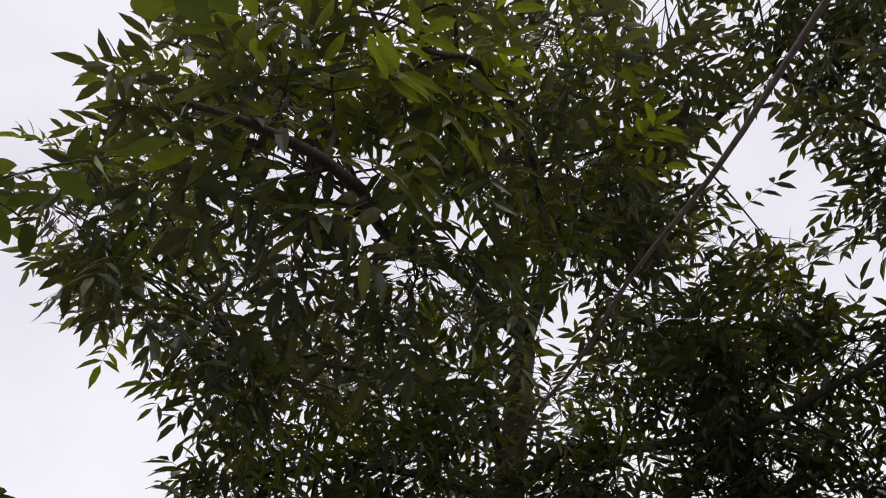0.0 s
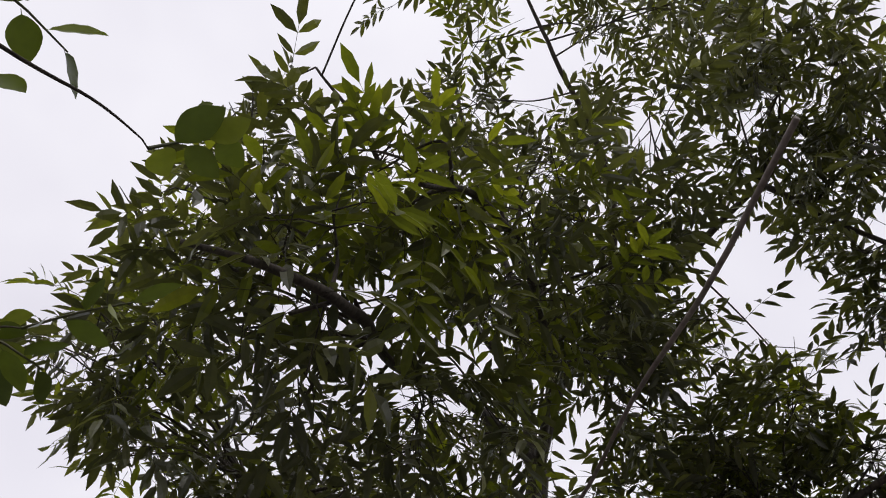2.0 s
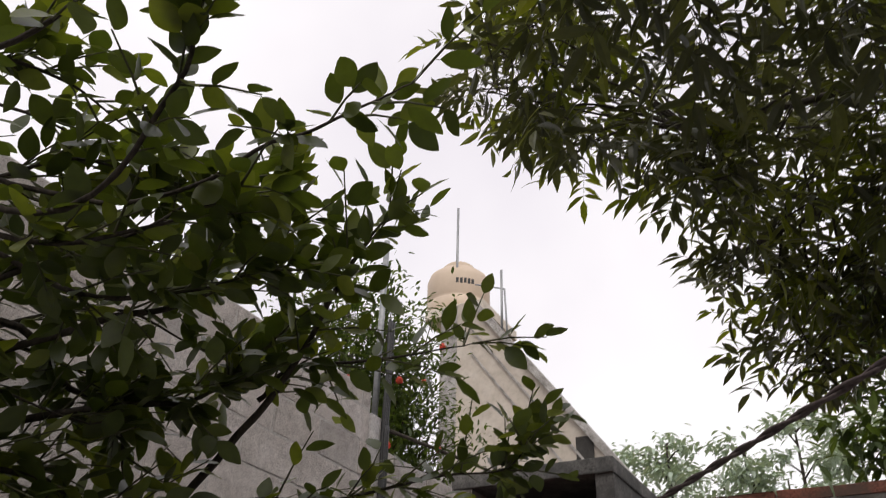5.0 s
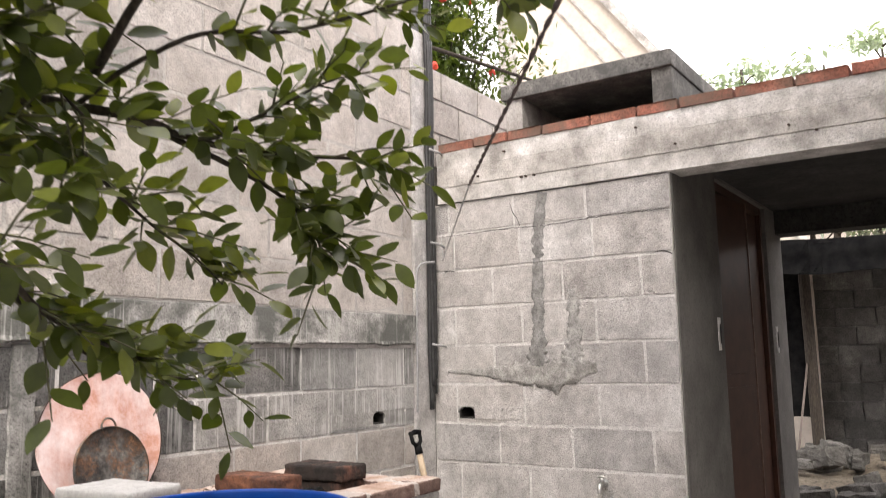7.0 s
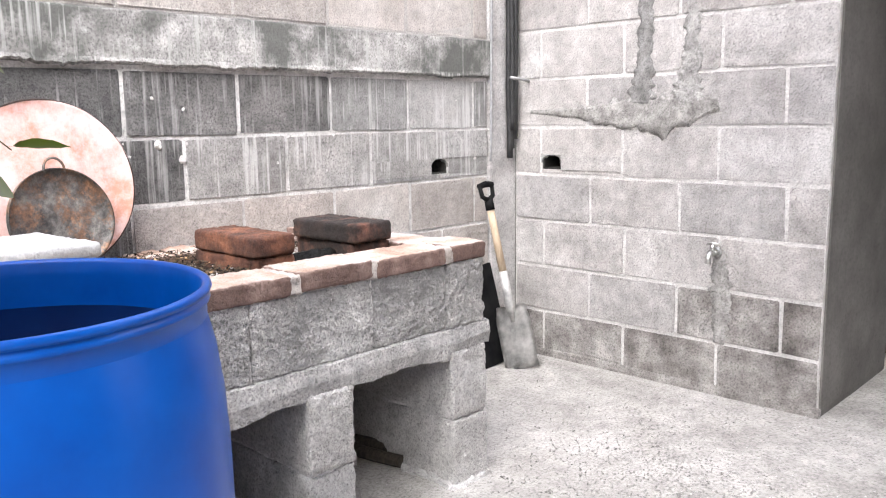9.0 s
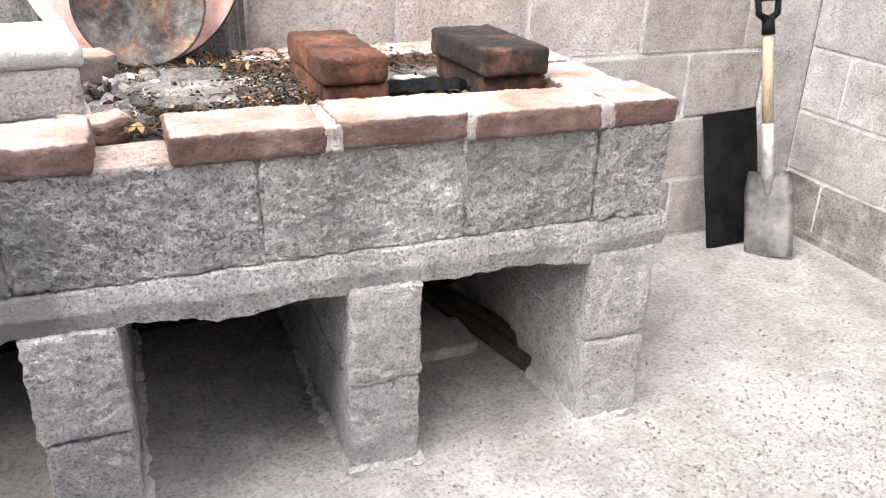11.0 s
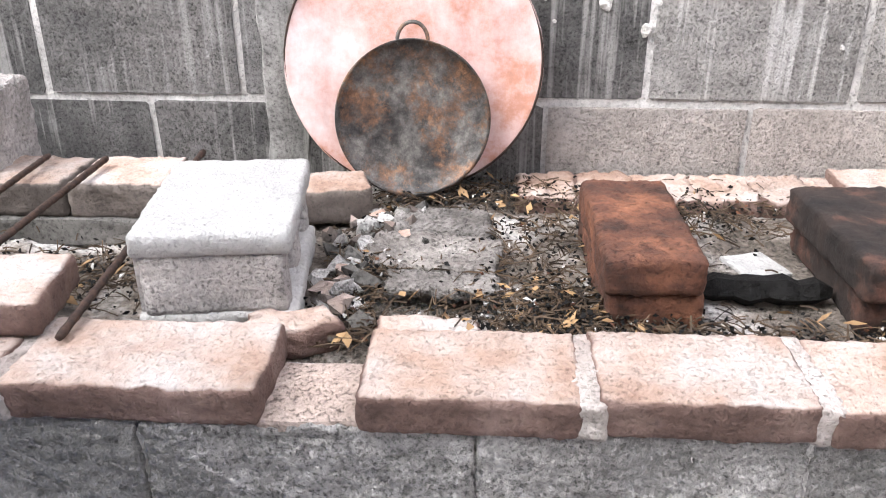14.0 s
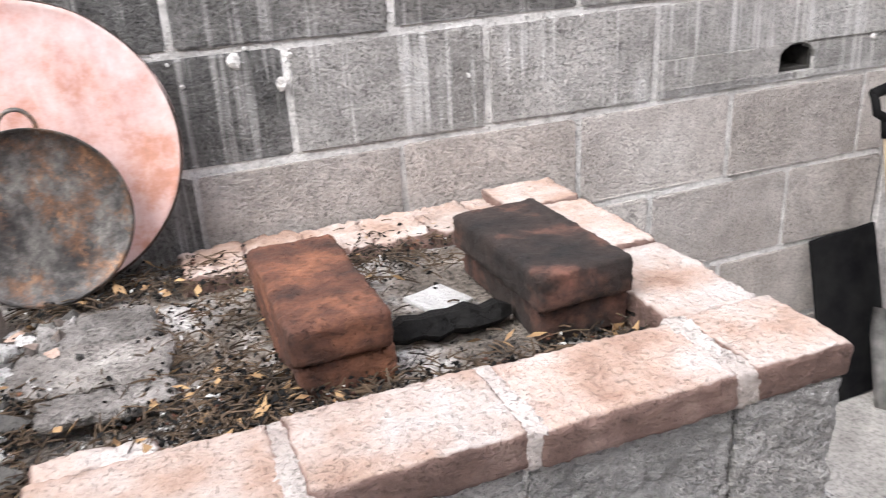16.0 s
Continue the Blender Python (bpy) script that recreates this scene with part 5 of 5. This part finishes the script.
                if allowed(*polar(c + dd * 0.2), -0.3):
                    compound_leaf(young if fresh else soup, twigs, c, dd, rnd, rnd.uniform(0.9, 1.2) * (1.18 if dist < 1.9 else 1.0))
                    grown += 1
        if grown < 4:
            continue
        if dist < 2.6:
            bm2 = bmesh.new()
            tube(bm2, path, [0.006 - 0.004 * i / (len(path) - 1) for i in range(len(path))], 5)
            part("branch", bm2, M["bark"], t, "thin dark branch", True)
        else:
            twigs.append((path, 0.006))
    tagged(part("twig_work", twig_mesh("twig_work", twigs, M["bark"]), None, t), kind="stuff")
    tagged(part("crown", soup.mesh("crown", M["ash_leaf"]), None, t, "crown of narrow dark green leaflets"), kind="stuff")
    tagged(part("young_growth", young.mesh("young_growth", M["ash_young"]), None, t, "fresh yellow-green leaflets"), kind="stuff")


ash_tree()


def lemon_tree():
    rnd = random.Random(4)
    t = thing("lemon_tree", "lemon tree with glossy oval leaves overhanging the drum", "tree", (0, 0, 0))
    trunk = curve_pts([(-3.78, -0.92, -0.03), (-3.74, -0.95, 0.5), (-3.66, -1.05, 1.05), (-3.60, -1.10, 1.5), (-3.62, -1.2, 2.3)], 6)
    bm2 = bmesh.new()
    tube(bm2, trunk, [0.055 - 0.032 * i / (len(trunk) - 1) for i in range(len(trunk))], 10)
    part("trunk", bm2, M["bark"], t, "slender grey trunk", True)
    low, fork, top = Vector((-3.66, -1.05, 1.05)), Vector((-3.60, -1.10, 1.5)), Vector((-3.62, -1.18, 2.1))
    leaves, twigs = [], []

    def bough(start, pts, shoots, r0=0.009, free=0.30, size=1.0):
        """A bough through the points, with leafy shoots past its bare first stretch."""
        path = curve_pts([start] + list(pts), 7)
        k1 = len(path) - 1
        path = [p + noise.noise_vector(p * 9) * 0.008 * (0 < i < k1) for i, p in enumerate(path)]
        bm2 = bmesh.new()
        tube(bm2, path, [r0 * (1 - 0.78 * i / k1) for i in range(k1 + 1)], 7)
        part("bough", bm2, M["bark"], t, "thin dark bough", True)
        for j in range(int(shoots * 1.55)):
            k = rnd.randrange(int(k1 * free), k1 + 1) if j else k1
            b0 = path[k]
            along = (path[min(k + 1, k1)] - path[max(k - 1, 0)]).normalized()
            d = (along * 0.8 + Vector((rnd.gauss(0, 0.6), rnd.gauss(0, 0.6), rnd.gauss(0.1, 0.5)))).normalized()
            l = rnd.uniform(0.05, 0.18) * size
            q1 = [b0, b0 + d * l * 0.5 + Vector((0, 0, 0.008)), b0 + d * l + Vector((0, 0, 0.004))]
            twigs.append((q1, 0.0022))
            m = rnd.randint(4, 7)
            o1 = d.orthogonal().normalized()
            o2 = d.cross(o1)
            for q in range(m):
                tt = (q + 0.8) / m
                az = q * 2.4 + rnd.uniform(-0.4, 0.4)
                dd = (d * (0.45 + 0.6 * tt) + (o1 * math.cos(az) + o2 * math.sin(az)) * 0.9 + Vector((0, 0, 0.05))).normalized()
                leaves.append((q1[0].lerp(q1[2], tt), dd, rnd.uniform(0.044, 0.070) * size))
    # toward the corner of the yard, over the drum
    bough(fork, [(-3.18, -1.23, 1.57), (-3.01, -1.32, 1.54), (-2.83, -1.40, 1.53), (-2.68, -1.46, 1.50), (-2.50, -1.61, 1.49)], 20, 0.014)
    bough((-2.92, -1.36, 1.54), [(-2.85, -1.53, 1.63), (-2.74, -1.66, 1.65), (-2.61, -1.81, 1.71), (-2.55, -1.93, 1.73), (-2.55, -1.99, 1.79)], 22, 0.005, 0.25, 0.9)
    bough((-2.95, -1.45, 1.56), [(-2.93, -1.68, 1.82), (-2.98, -1.81, 1.95), (-2.99, -1.91, 2.06)], 14, 0.008)
    bough((-2.93, -1.62, 1.78), [(-2.89, -1.66, 1.85), (-2.76, -1.80, 1.90), (-2.66, -1.91, 1.95)], 8, 0.005, 0.2)
    bough((-2.80, -1.41, 1.52), [(-2.71, -1.44, 1.52), (-2.60, -1.51, 1.60), (-2.54, -1.61, 1.64)], 10, 0.006)
    bough((-2.83, -1.40, 1.53), [(-2.62, -1.44, 1.46), (-2.57, -1.49, 1.40), (-2.53, -1.53, 1.32)], 14, 0.006)
    bough((-3.00, -1.32, 1.54), [(-2.92, -1.32, 1.50), (-2.83, -1.31, 1.43), (-2.77, -1.35, 1.37), (-2.65, -1.39, 1.27)], 13, 0.006)
    bough(low, [(-3.19, -1.19, 1.40), (-3.06, -1.26, 1.36), (-2.96, -1.32, 1.23), (-2.89, -1.37, 1.17), (-2.83, -1.43, 1.14)], 14, 0.010, 0.4)
    bough((-3.19, -1.19, 1.40), [(-2.94, -1.19, 1.27), (-2.86, -1.23, 1.18), (-2.73, -1.26, 1.12), (-2.59, -1.30, 1.10)], 13, 0.008)
    bough(fork, [(-3.32, -1.37, 1.81), (-3.17, -1.42, 1.75), (-3.10, -1.46, 1.74), (-3.01, -1.42, 1.64)], 18, 0.009, 0.1)
    bough(top, [(-3.45, -1.43, 1.81), (-3.34, -1.52, 1.87), (-3.25, -1.63, 1.96), (-3.21, -1.73, 2.04)], 18, 0.008, 0.1)
    bough(fork, [(-3.25, -1.47, 1.80), (-3.13, -1.60, 1.88), (-3.07, -1.72, 1.97), (-3.10, -1.75, 2.04)], 18, 0.008, 0.1)
    bough(fork, [(-3.38, -1.37, 1.57), (-3.27, -1.44, 1.59), (-3.11, -1.48, 1.57), (-2.99, -1.49, 1.48)], 18, 0.008, 0.1)
    bough(low, [(-3.38, -1.41, 1.44), (-3.25, -1.42, 1.44), (-3.11, -1.45, 1.40)], 12, 0.009)
    bough(low, [(-3.36, -1.41, 1.38), (-3.20, -1.44, 1.35), (-3.07, -1.47, 1.26)], 9, 0.008, 0.4)
    bough(fork, [(-3.15, -1.50, 1.71), (-3.02, -1.56, 1.76), (-2.98, -1.66, 1.85)], 14, 0.008)
    # inner boughs that fill the crown
    for k in range(9):
        u = k / 8
        e = Vector((-3.36 + 0.34 * rnd.random(), -1.34 - 0.10 * rnd.random(), 1.34 + 0.85 * u))
        bough((low, fork, top)[min(2, int(u * 3))], [e + Vector((-0.12, 0.05, 0.03)), e + Vector((0.12, -0.08, 0.02))], 12, 0.006, 0.05)
    # upper crown, reaching over the yard
    bough(top, [(-3.75, -1.92, 2.09), (-3.66, -2.14, 2.03), (-3.62, -2.24, 2.01), (-3.58, -2.29, 2.01)], 1, 0.004, 0.9, 1.05)
    bough(top, [(-3.37, -1.66, 1.92), (-3.30, -1.90, 1.99), (-3.30, -2.04, 2.00), (-3.29, -2.13, 2.02)], 5, 0.005, 0.5)
    bough(top, [(-3.44, -1.64, 1.86), (-3.45, -1.87, 1.99), (-3.52, -1.94, 2.09), (-3.58, -1.98, 2.13)], 10, 0.006, 0.4)
    bough(top, [(-3.44, -1.56, 1.85), (-3.33, -1.73, 1.88), (-3.28, -1.84, 1.95)], 11, 0.006, 0.4)
    bough(top, [(-3.34, -1.55, 1.83), (-3.23, -1.71, 1.83), (-3.16, -1.81, 1.88)], 11, 0.006, 0.4)
    bough(top, [(-3.62, -1.69, 1.97), (-3.60, -1.87, 2.02), (-3.66, -1.95, 2.08)], 7, 0.006, 0.4)
    bough(top, [(-3.75, -1.79, 2.02), (-3.72, -1.99, 2.09), (-3.70, -2.09, 2.11)], 4, 0.006, 0.5)
    bough(top, [(-3.46, -1.44, 1.98), (-3.36, -1.55, 2.04), (-3.22, -1.60, 2.07)], 16, 0.006, 0.1)
    bough(top, [(-3.59, -1.52, 2.07), (-3.48, -1.60, 2.11), (-3.33, -1.62, 2.10)], 16, 0.006, 0.1)
    tagged(part("twig_work", twig_mesh("twig_work", twigs, M["twig"], 4), None, t), kind="stuff")
    # leaf shapes
    shapes = []
    for k in range(6):
        r2 = random.Random(k)
        sp = Soup()
        w = r2.uniform(0.46, 0.56)
        fold, droop = r2.uniform(0.05, 0.3), r2.uniform(0.05, 0.3)
        prof = [(0, 0.012), (0.10, 0.012)] + [(0.10 + 0.9 * u, 0.012 + w * math.sin(math.pi * u ** 0.88) ** 0.85) for u in (0.05, 0.13, 0.24, 0.36, 0.48, 0.6, 0.72, 0.83, 0.92)] + [(1.0, 0.004)]
        vv, ff = [], []
        for i, (y, x) in enumerate(prof):
            zz = -droop * y * y * 0.6
            x *= 0.5
            vv += [(-x, y, zz + fold * x * 0.6 + 0.008 * math.sin(i * 2.0 + k)), (0, y, zz), (x, y, zz + fold * x * 0.6 + 0.008 * math.cos(i * 2.3 + k))]
            if i:
                a = 3 * (i - 1)
                ff += [(a, a + 1, a + 4, a + 3), (a + 1, a + 2, a + 5, a + 4)]
        sp.add(vv, ff)
        me = sp.mesh("leaf", M["lemon_leaf"])
        me.polygons.foreach_set("use_smooth", [True] * len(me.polygons))
        shapes.append((me, vv, ff))
    # the leaves at the outer ends are pieces of their own, the rest are joined
    leaves.sort(key=lambda a: -(a[0].x - 0.5 * a[0].y))
    rest = Soup()
    for i, (c, dd, l) in enumerate(leaves):
        m = aim(c, dd, Vector((rnd.gauss(0, 0.6), rnd.gauss(0, 0.6), 1))) @ Matrix.Diagonal((l, l, l, 1))
        me, vv, ff = shapes[i % 6]
        if i < 290:
            o = part("leaf", me, None, t)
            o.matrix_basis = m
        else:
            rest.add([tuple(m @ Vector(p)) for p in vv], ff)
    me = rest.mesh("foliage", M["lemon_leaf"])
    me.polygons.foreach_set("use_smooth", [True] * len(me.polygons))
    tagged(part("foliage", me, None, t, "dense glossy green leaves"), kind="stuff")


lemon_tree()


def bush():
    rnd = random.Random(8)
    t = thing("flowering_bush", "fine-leaved bush with red flowers behind the wall", "bush", (0.5, 1.0, 0))
    t.location = (0, 0, 0)
    soup, stems, fl = Soup(), bmesh.new(), []
    for k in range(60):
        e = Vector((0.85 + rnd.gauss(0, 0.5), rnd.uniform(0.35, 1.1), rnd.uniform(2.9, 4.4)))
        path = curve_pts([(1.3 + rnd.gauss(0, 0.08), 1.0, -0.03), (1.3 + 0.3 * (e.x - 1.3), 0.95, 2.2), e], 5)
        tube(stems, path, [0.016 - 0.012 * i / (len(path) - 1) for i in range(len(path))], 5)
        for j in range(520):
            b0 = path[rnd.randrange(5, len(path))] + Vector((rnd.gauss(0, 0.11), rnd.gauss(0, 0.11), rnd.gauss(0, 0.13)))
            d = Vector((rnd.gauss(0, 1), rnd.gauss(0, 1), rnd.gauss(0, 0.8))).normalized()
            l = rnd.uniform(0.05, 0.085)
            soup.add(leaf_verts(aim(b0, d), l, l * 0.38), LEAF_F)
        if k % 4 == 0:
            fl.append(e + Vector((0, -0.1, -0.3)))
    tagged(part("stem_work", finish("stem_work", stems, M["bark"], True), None, t), kind="stuff")
    tagged(part("foliage", soup.mesh("foliage", M["bush_leaf"]), None, t, "small light green leaves"), kind="stuff")
    for p in fl:
        bm2 = bmesh.new()
        bmesh.ops.create_icosphere(bm2, subdivisions=2, radius=0.026)
        for v in bm2.verts:
            v.co += noise.noise_vector(v.co * 60) * 0.012
        o = part("flower", bm2, M["flower"], t, "crumpled red flower")
        o.location = p


bush()


def far_trees():
    rnd = random.Random(14)
    for x, y, h, w, trunk_h in ((21, 5.0, 9.3, 1.0, 5.5), (22, 3.3, 10.3, 1.7, 5.0), (24, 1.2, 10.6, 1.1, 4.0), (25, -0.4, 11.4, 1.4, 5.0), (27, 2.4, 10.2, 2.4, 3.0), (26, -2.2, 11.5, 1.8, 4.0), (25, 5.4, 8.8, 1.6, 4.5), (28, 0.4, 10.4, 2.4, 3.0),
                                (11, -5.5, 9.2, 1.9, 3.0), (12, -8.5, 9.8, 2.0, 3.0), (10, -3.4, 7.8, 1.3, 3.0)):
        near = x < 15
        g0 = max(0, x - 14) * 0.16 * min(1, max(0, (x - 14) / 30)) - 0.05
        t = thing("tree", "slender pale green tree on the hill beyond the roof", "tree", (x, y, g0), "trees beyond the yard")
        stems, soup = bmesh.new(), Soup()
        H = h - g0
        tube(stems, [(0, 0, 0), (0.1, 0.05, H * 0.5), (0, 0, H * 0.97)], [0.16, 0.10, 0.03], 7)
        for k in range(20):
            z = H * rnd.uniform(0.45, 1.0)
            a = rnd.random() * 6.3
            r = w * rnd.uniform(0.4, 1.0) * (1.15 - 0.45 * z / H)
            e = Vector((math.cos(a) * r, math.sin(a) * r, z + rnd.uniform(0, 0.3)))
            tube(stems, [(0, 0, z - 0.5 * r), (e.x * 0.5, e.y * 0.5, z), tuple(e)], [0.04, 0.025, 0.01], 4)
            for j in range(80):
                p = e + Vector((rnd.gauss(0, 0.34), rnd.gauss(0, 0.34), rnd.gauss(0, 0.16)))
                d = Vector((rnd.gauss(0, 1), rnd.gauss(0, 1), rnd.gauss(-0.3, 0.5))).normalized()
                l = rnd.uniform(0.22, 0.42)
                soup.add(leaf_verts(aim(p, d), l, l * 0.42), LEAF_F)
        part("trunk", finish("trunk", stems, M["bark"], True), None, t)
        # hill crowns take the leaf colour with haze in it, nearer ones plain leaf
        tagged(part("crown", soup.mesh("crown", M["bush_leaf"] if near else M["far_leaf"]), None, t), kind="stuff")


far_trees()


# ---- house with the water tank ----
def neighbour():
    h = thing("neighbour_house", "pale plastered house with a sloping stair wall", "house", (7, 2, 0))
    h.location = (0, 0, 0)
    bm2 = bmesh.new()
    outline = [(2.66, 0), (2.66, 7.25), (2.35, 7.25), (0.02, 4.10), (-0.9, 2.9), (-0.9, 0)]
    a = [bm2.verts.new((6.0, y, z)) for y, z in outline]
    c = [bm2.verts.new((6.25, y, z)) for y, z in outline]
    bm2.faces.new(a)
    bm2.faces.new(c[::-1])
    for i in range(len(a)):
        j = (i + 1) % len(a)
        bm2.faces.new((a[j], a[i], c[i], c[j]))
    bmesh.ops.recalc_face_normals(bm2, faces=list(bm2.faces))
    part("wall", bm2, M["house"], h)
    # sloping stair slab along the edge and ledge lines on the face
    for off, wd, mat, x0 in ((0.0, 0.16, "cast", 5.93), (-0.55, 0.05, "cast", 5.97), (-0.95, 0.04, "cast", 5.975)):
        bm2 = bmesh.new()
        p, q = Vector((0, 2.42, 7.35 + off)), Vector((0, -0.9, 2.86 + off))
        for x in (x0, 6.28):
            for w in (p, q):
                for dz in (0, -wd):
                    bm2.verts.new((x, w.y, w.z + dz))
        bmesh.ops.convex_hull(bm2, input=list(bm2.verts))
        part("stair_slab" if off == 0 else "ledge", bm2, M[mat], h)
    # greyer concrete than the front, so the side's shade is in the colour
    part("side_wall", boxbm(6.004, 7.6, 2.664, 2.95, 0, 7.24), M["cast"], h, "side wall with its shade painted grey")
    part("tank_platform", boxbm(6.26, 7.6, 2.35, 3.4, 7.25, 7.42, 0.01), M["house"], h)
    # flat dark plate stands for the shade of an opening
    part("window", boxbm(5.985, 6.02, 0.62, 0.86, 4.35, 4.85), M["hole"], h, "opening drawn as a dark plate")
    t = thing("water_tank", "beige plastic roof water tank with dark print", "water tank", (6.9, 3.12, 7.42))
    prof = [(0.0001, 0), (0.50, 0), (0.54, 0.05), (0.54, 0.28), (0.52, 0.30), (0.54, 0.33), (0.54, 0.72), (0.50, 0.84), (0.36, 0.95), (0.27, 0.99), (0.27, 1.06), (0.24, 1.09), (0.0001, 1.10)]
    tank_body = part("body", lathe(bmesh.new(), prof, 40), M["tank"], t, "", True)
    for k in range(5):
        a = radians(205 + 7 * k)
        o = part("print_bar", boxbm(-0.004, 0.004, -0.022, 0.022, -0.045 - 0.01 * (k % 2), 0.045), M["ink"], tank_body, "dark printed bar")
        o.location, o.rotation_euler = (0.542 * math.cos(a), 0.542 * math.sin(a), 0.55), (0, 0, a)
    for nm, lbl, pts, r in (("mast", "thin metal mast beside the roof tank", [(6.45, 2.92, 7.42), (6.45, 2.92, 9.45)], 0.022),
                            ("roof_pipe", "grey roof pipe frame by the stair", [(6.1, 1.95, 6.6), (6.1, 1.95, 7.75)], 0.02),
                            ("roof_pipe", "grey roof pipe frame by the stair", [(6.1, 1.86, 6.5), (6.1, 1.90, 7.4)], 0.015),
                            ("roof_pipe", "grey roof pipe frame by the stair", [(6.1, 1.90, 7.4), (6.1, 2.4, 7.6)], 0.013)):
        bm2 = bmesh.new()
        tube(bm2, pts, r, 8)
        tagged(part(nm, bm2, M["pipe"], None, "", True), lbl, "pole")
    # post and bare branch over the side wall
    bm2 = bmesh.new()
    tube(bm2, [(-0.075, 0.03, 2.9), (-0.075, 0.03, 4.21)], 0.020, 8)
    tagged(part("post", bm2, M["pipe"], None, "", True), "thin grey post rising behind the wall", "pole")
    bm2 = bmesh.new()
    tube(bm2, [(0.0, 0.15, 2.98), (0.55, -0.10, 2.92), (0.95, -0.3, 2.86)], [0.014, 0.012, 0.010], 7)
    tagged(part("stick", bm2, M["bark"], None, "", True), "bare stick lying over the wall top", "stick")


neighbour()


# ---- yard beyond the passage ----
def back_yard():
    rnd = random.Random(6)
    w = thing("wall_yard", "rough grey block wall of the back yard", "wall", kind="structure")
    part("mortar_core", boxbm(6.2, 6.35, -7.0, 1.6, -0.05, 2.28), M["cast_dark"], w)
    for u0, u1, v0, v1 in tile_wall([(0.2 * k, 0.2 * k + 0.2, -0.1 - 0.2 * (k % 2)) for k in range(11)], -5.0, 1.6, 0.4):
        block_piece("rubble", w, (6.195, (u0 + u1) / 2, (v0 + v1) / 2), (u1 - u0, 0.03, v1 - v0), math.pi / 2)
    s = thing("shed_roof", "black sheet roof on a post in the back yard", "shed", (4.6, -1.2, 0))
    s.location = (0, 0, 0)
    bm2 = bmesh.new()
    # sheet is extended past its visible edge to shade wall and heap
    a = [bm2.verts.new(p) for p in ((3.7, -3.7, 1.98), (6.15, -3.7, 2.05), (6.15, 0.3, 2.2), (3.7, 0.3, 2.14))]
    f = bm2.faces.new(a)
    bmesh.ops.subdivide_edges(bm2, edges=list(bm2.edges), cuts=12, use_grid_fill=True)
    for v in bm2.verts:
        v.co.z += 0.03 * math.sin(v.co.x * 30) + 0.03 * noise.noise(v.co * 3)
    bmesh.ops.solidify(bm2, geom=list(bm2.faces), thickness=0.012)
    part("sheet", bm2, M["black"], s)
    bm2 = bmesh.new()
    rows = []
    for i in range(41):
        y = -3.7 + 4.0 * i / 40
        zt = 1.98 + 0.16 * i / 40
        zb = zt - 0.30 - 0.10 * noise.noise(Vector((y * 1.4, 0, 3)))
        rows.append([bm2.verts.new((3.68 + 0.03 * math.sin(y * 9 + z0 * 7), y, z0)) for z0 in (zt, (zt + zb) / 2, zb)])
    for a, c in zip(rows, rows[1:]):
        for k in range(2):
            bm2.faces.new((a[k], a[k + 1], c[k + 1], c[k]))
    bmesh.ops.solidify(bm2, geom=list(bm2.faces), thickness=0.01)
    part("drooping_edge", bm2, M["black"], s, "sagging black edge of the sheet", True)
    bm2 = bmesh.new()
    tube(bm2, [(4.4, -1.14, 0), (4.4, -1.12, 1.95)], 0.05, 9)
    part("post", bm2, M["bark"], s)
    # cloth is widened to fill the shaded gap beside the post with black
    cl = boxbm(4.5, 4.54, -1.10, 0.1, 0.55, 1.95, 0.01, 0.03, 6)
    part("hanging_cloth", cl, M["black"], s, "dark hanging cloth")
    bm2 = bmesh.new()
    tube(bm2, [(4.1, -0.98, 0.03), (4.38, -1.10, 1.05)], 0.010, 7)
    tagged(part("pole", bm2, M["old_cable"], None), "pale stick leaning on the shed post", "stick")
    for k in range(90):
        x, y = rnd.uniform(2.7, 5.9), rnd.uniform(-3.4, -0.9)
        zz = max(0, 0.30 * (1 - abs(x - 4.6) / 2))
        sz = (rnd.uniform(0.08, 0.34), rnd.uniform(0.08, 0.2), rnd.uniform(0.06, 0.16))
        if k < 10:
            x, y, zz, sz = 2.75 + 0.03 * rnd.random(), -1.1 - 0.27 * k, 0.0, (0.15, 0.24, 0.17)
        o = tagged(part("rubble_block", rough_box(sz, 0.012, 0.02, 3, k), M["rubble"], None), "broken grey block in the rubble heap", "rubble", "rubble in the back yard")
        o.location, o.rotation_euler = (x, y, zz * rnd.uniform(0.2, 1) + sz[2] * 0.42), (rnd.gauss(0, 0.15), rnd.gauss(0, 0.15), rnd.random() * 3 if k >= 10 else rnd.gauss(0, 0.1))
    g2 = bmesh.new()
    bmesh.ops.create_grid(g2, x_segments=40, y_segments=40, size=0.5)
    for v in g2.verts:
        p = Vector((4.6 + v.co.x * 3.6, -2.4 + v.co.y * 4, 0))
        p.z = 0.28 * max(0, 1 - abs(p.x - 4.7) / 1.8) * (0.7 + 0.5 * noise.noise(p * 1.5)) + 0.04 * noise.noise(p * 6) - 0.02
        v.co = p
    tagged(part("rubble_heap", g2, M["earth"], None, "", True), "heap of earth and rubble", "rubble", kind="stuff")


back_yard()
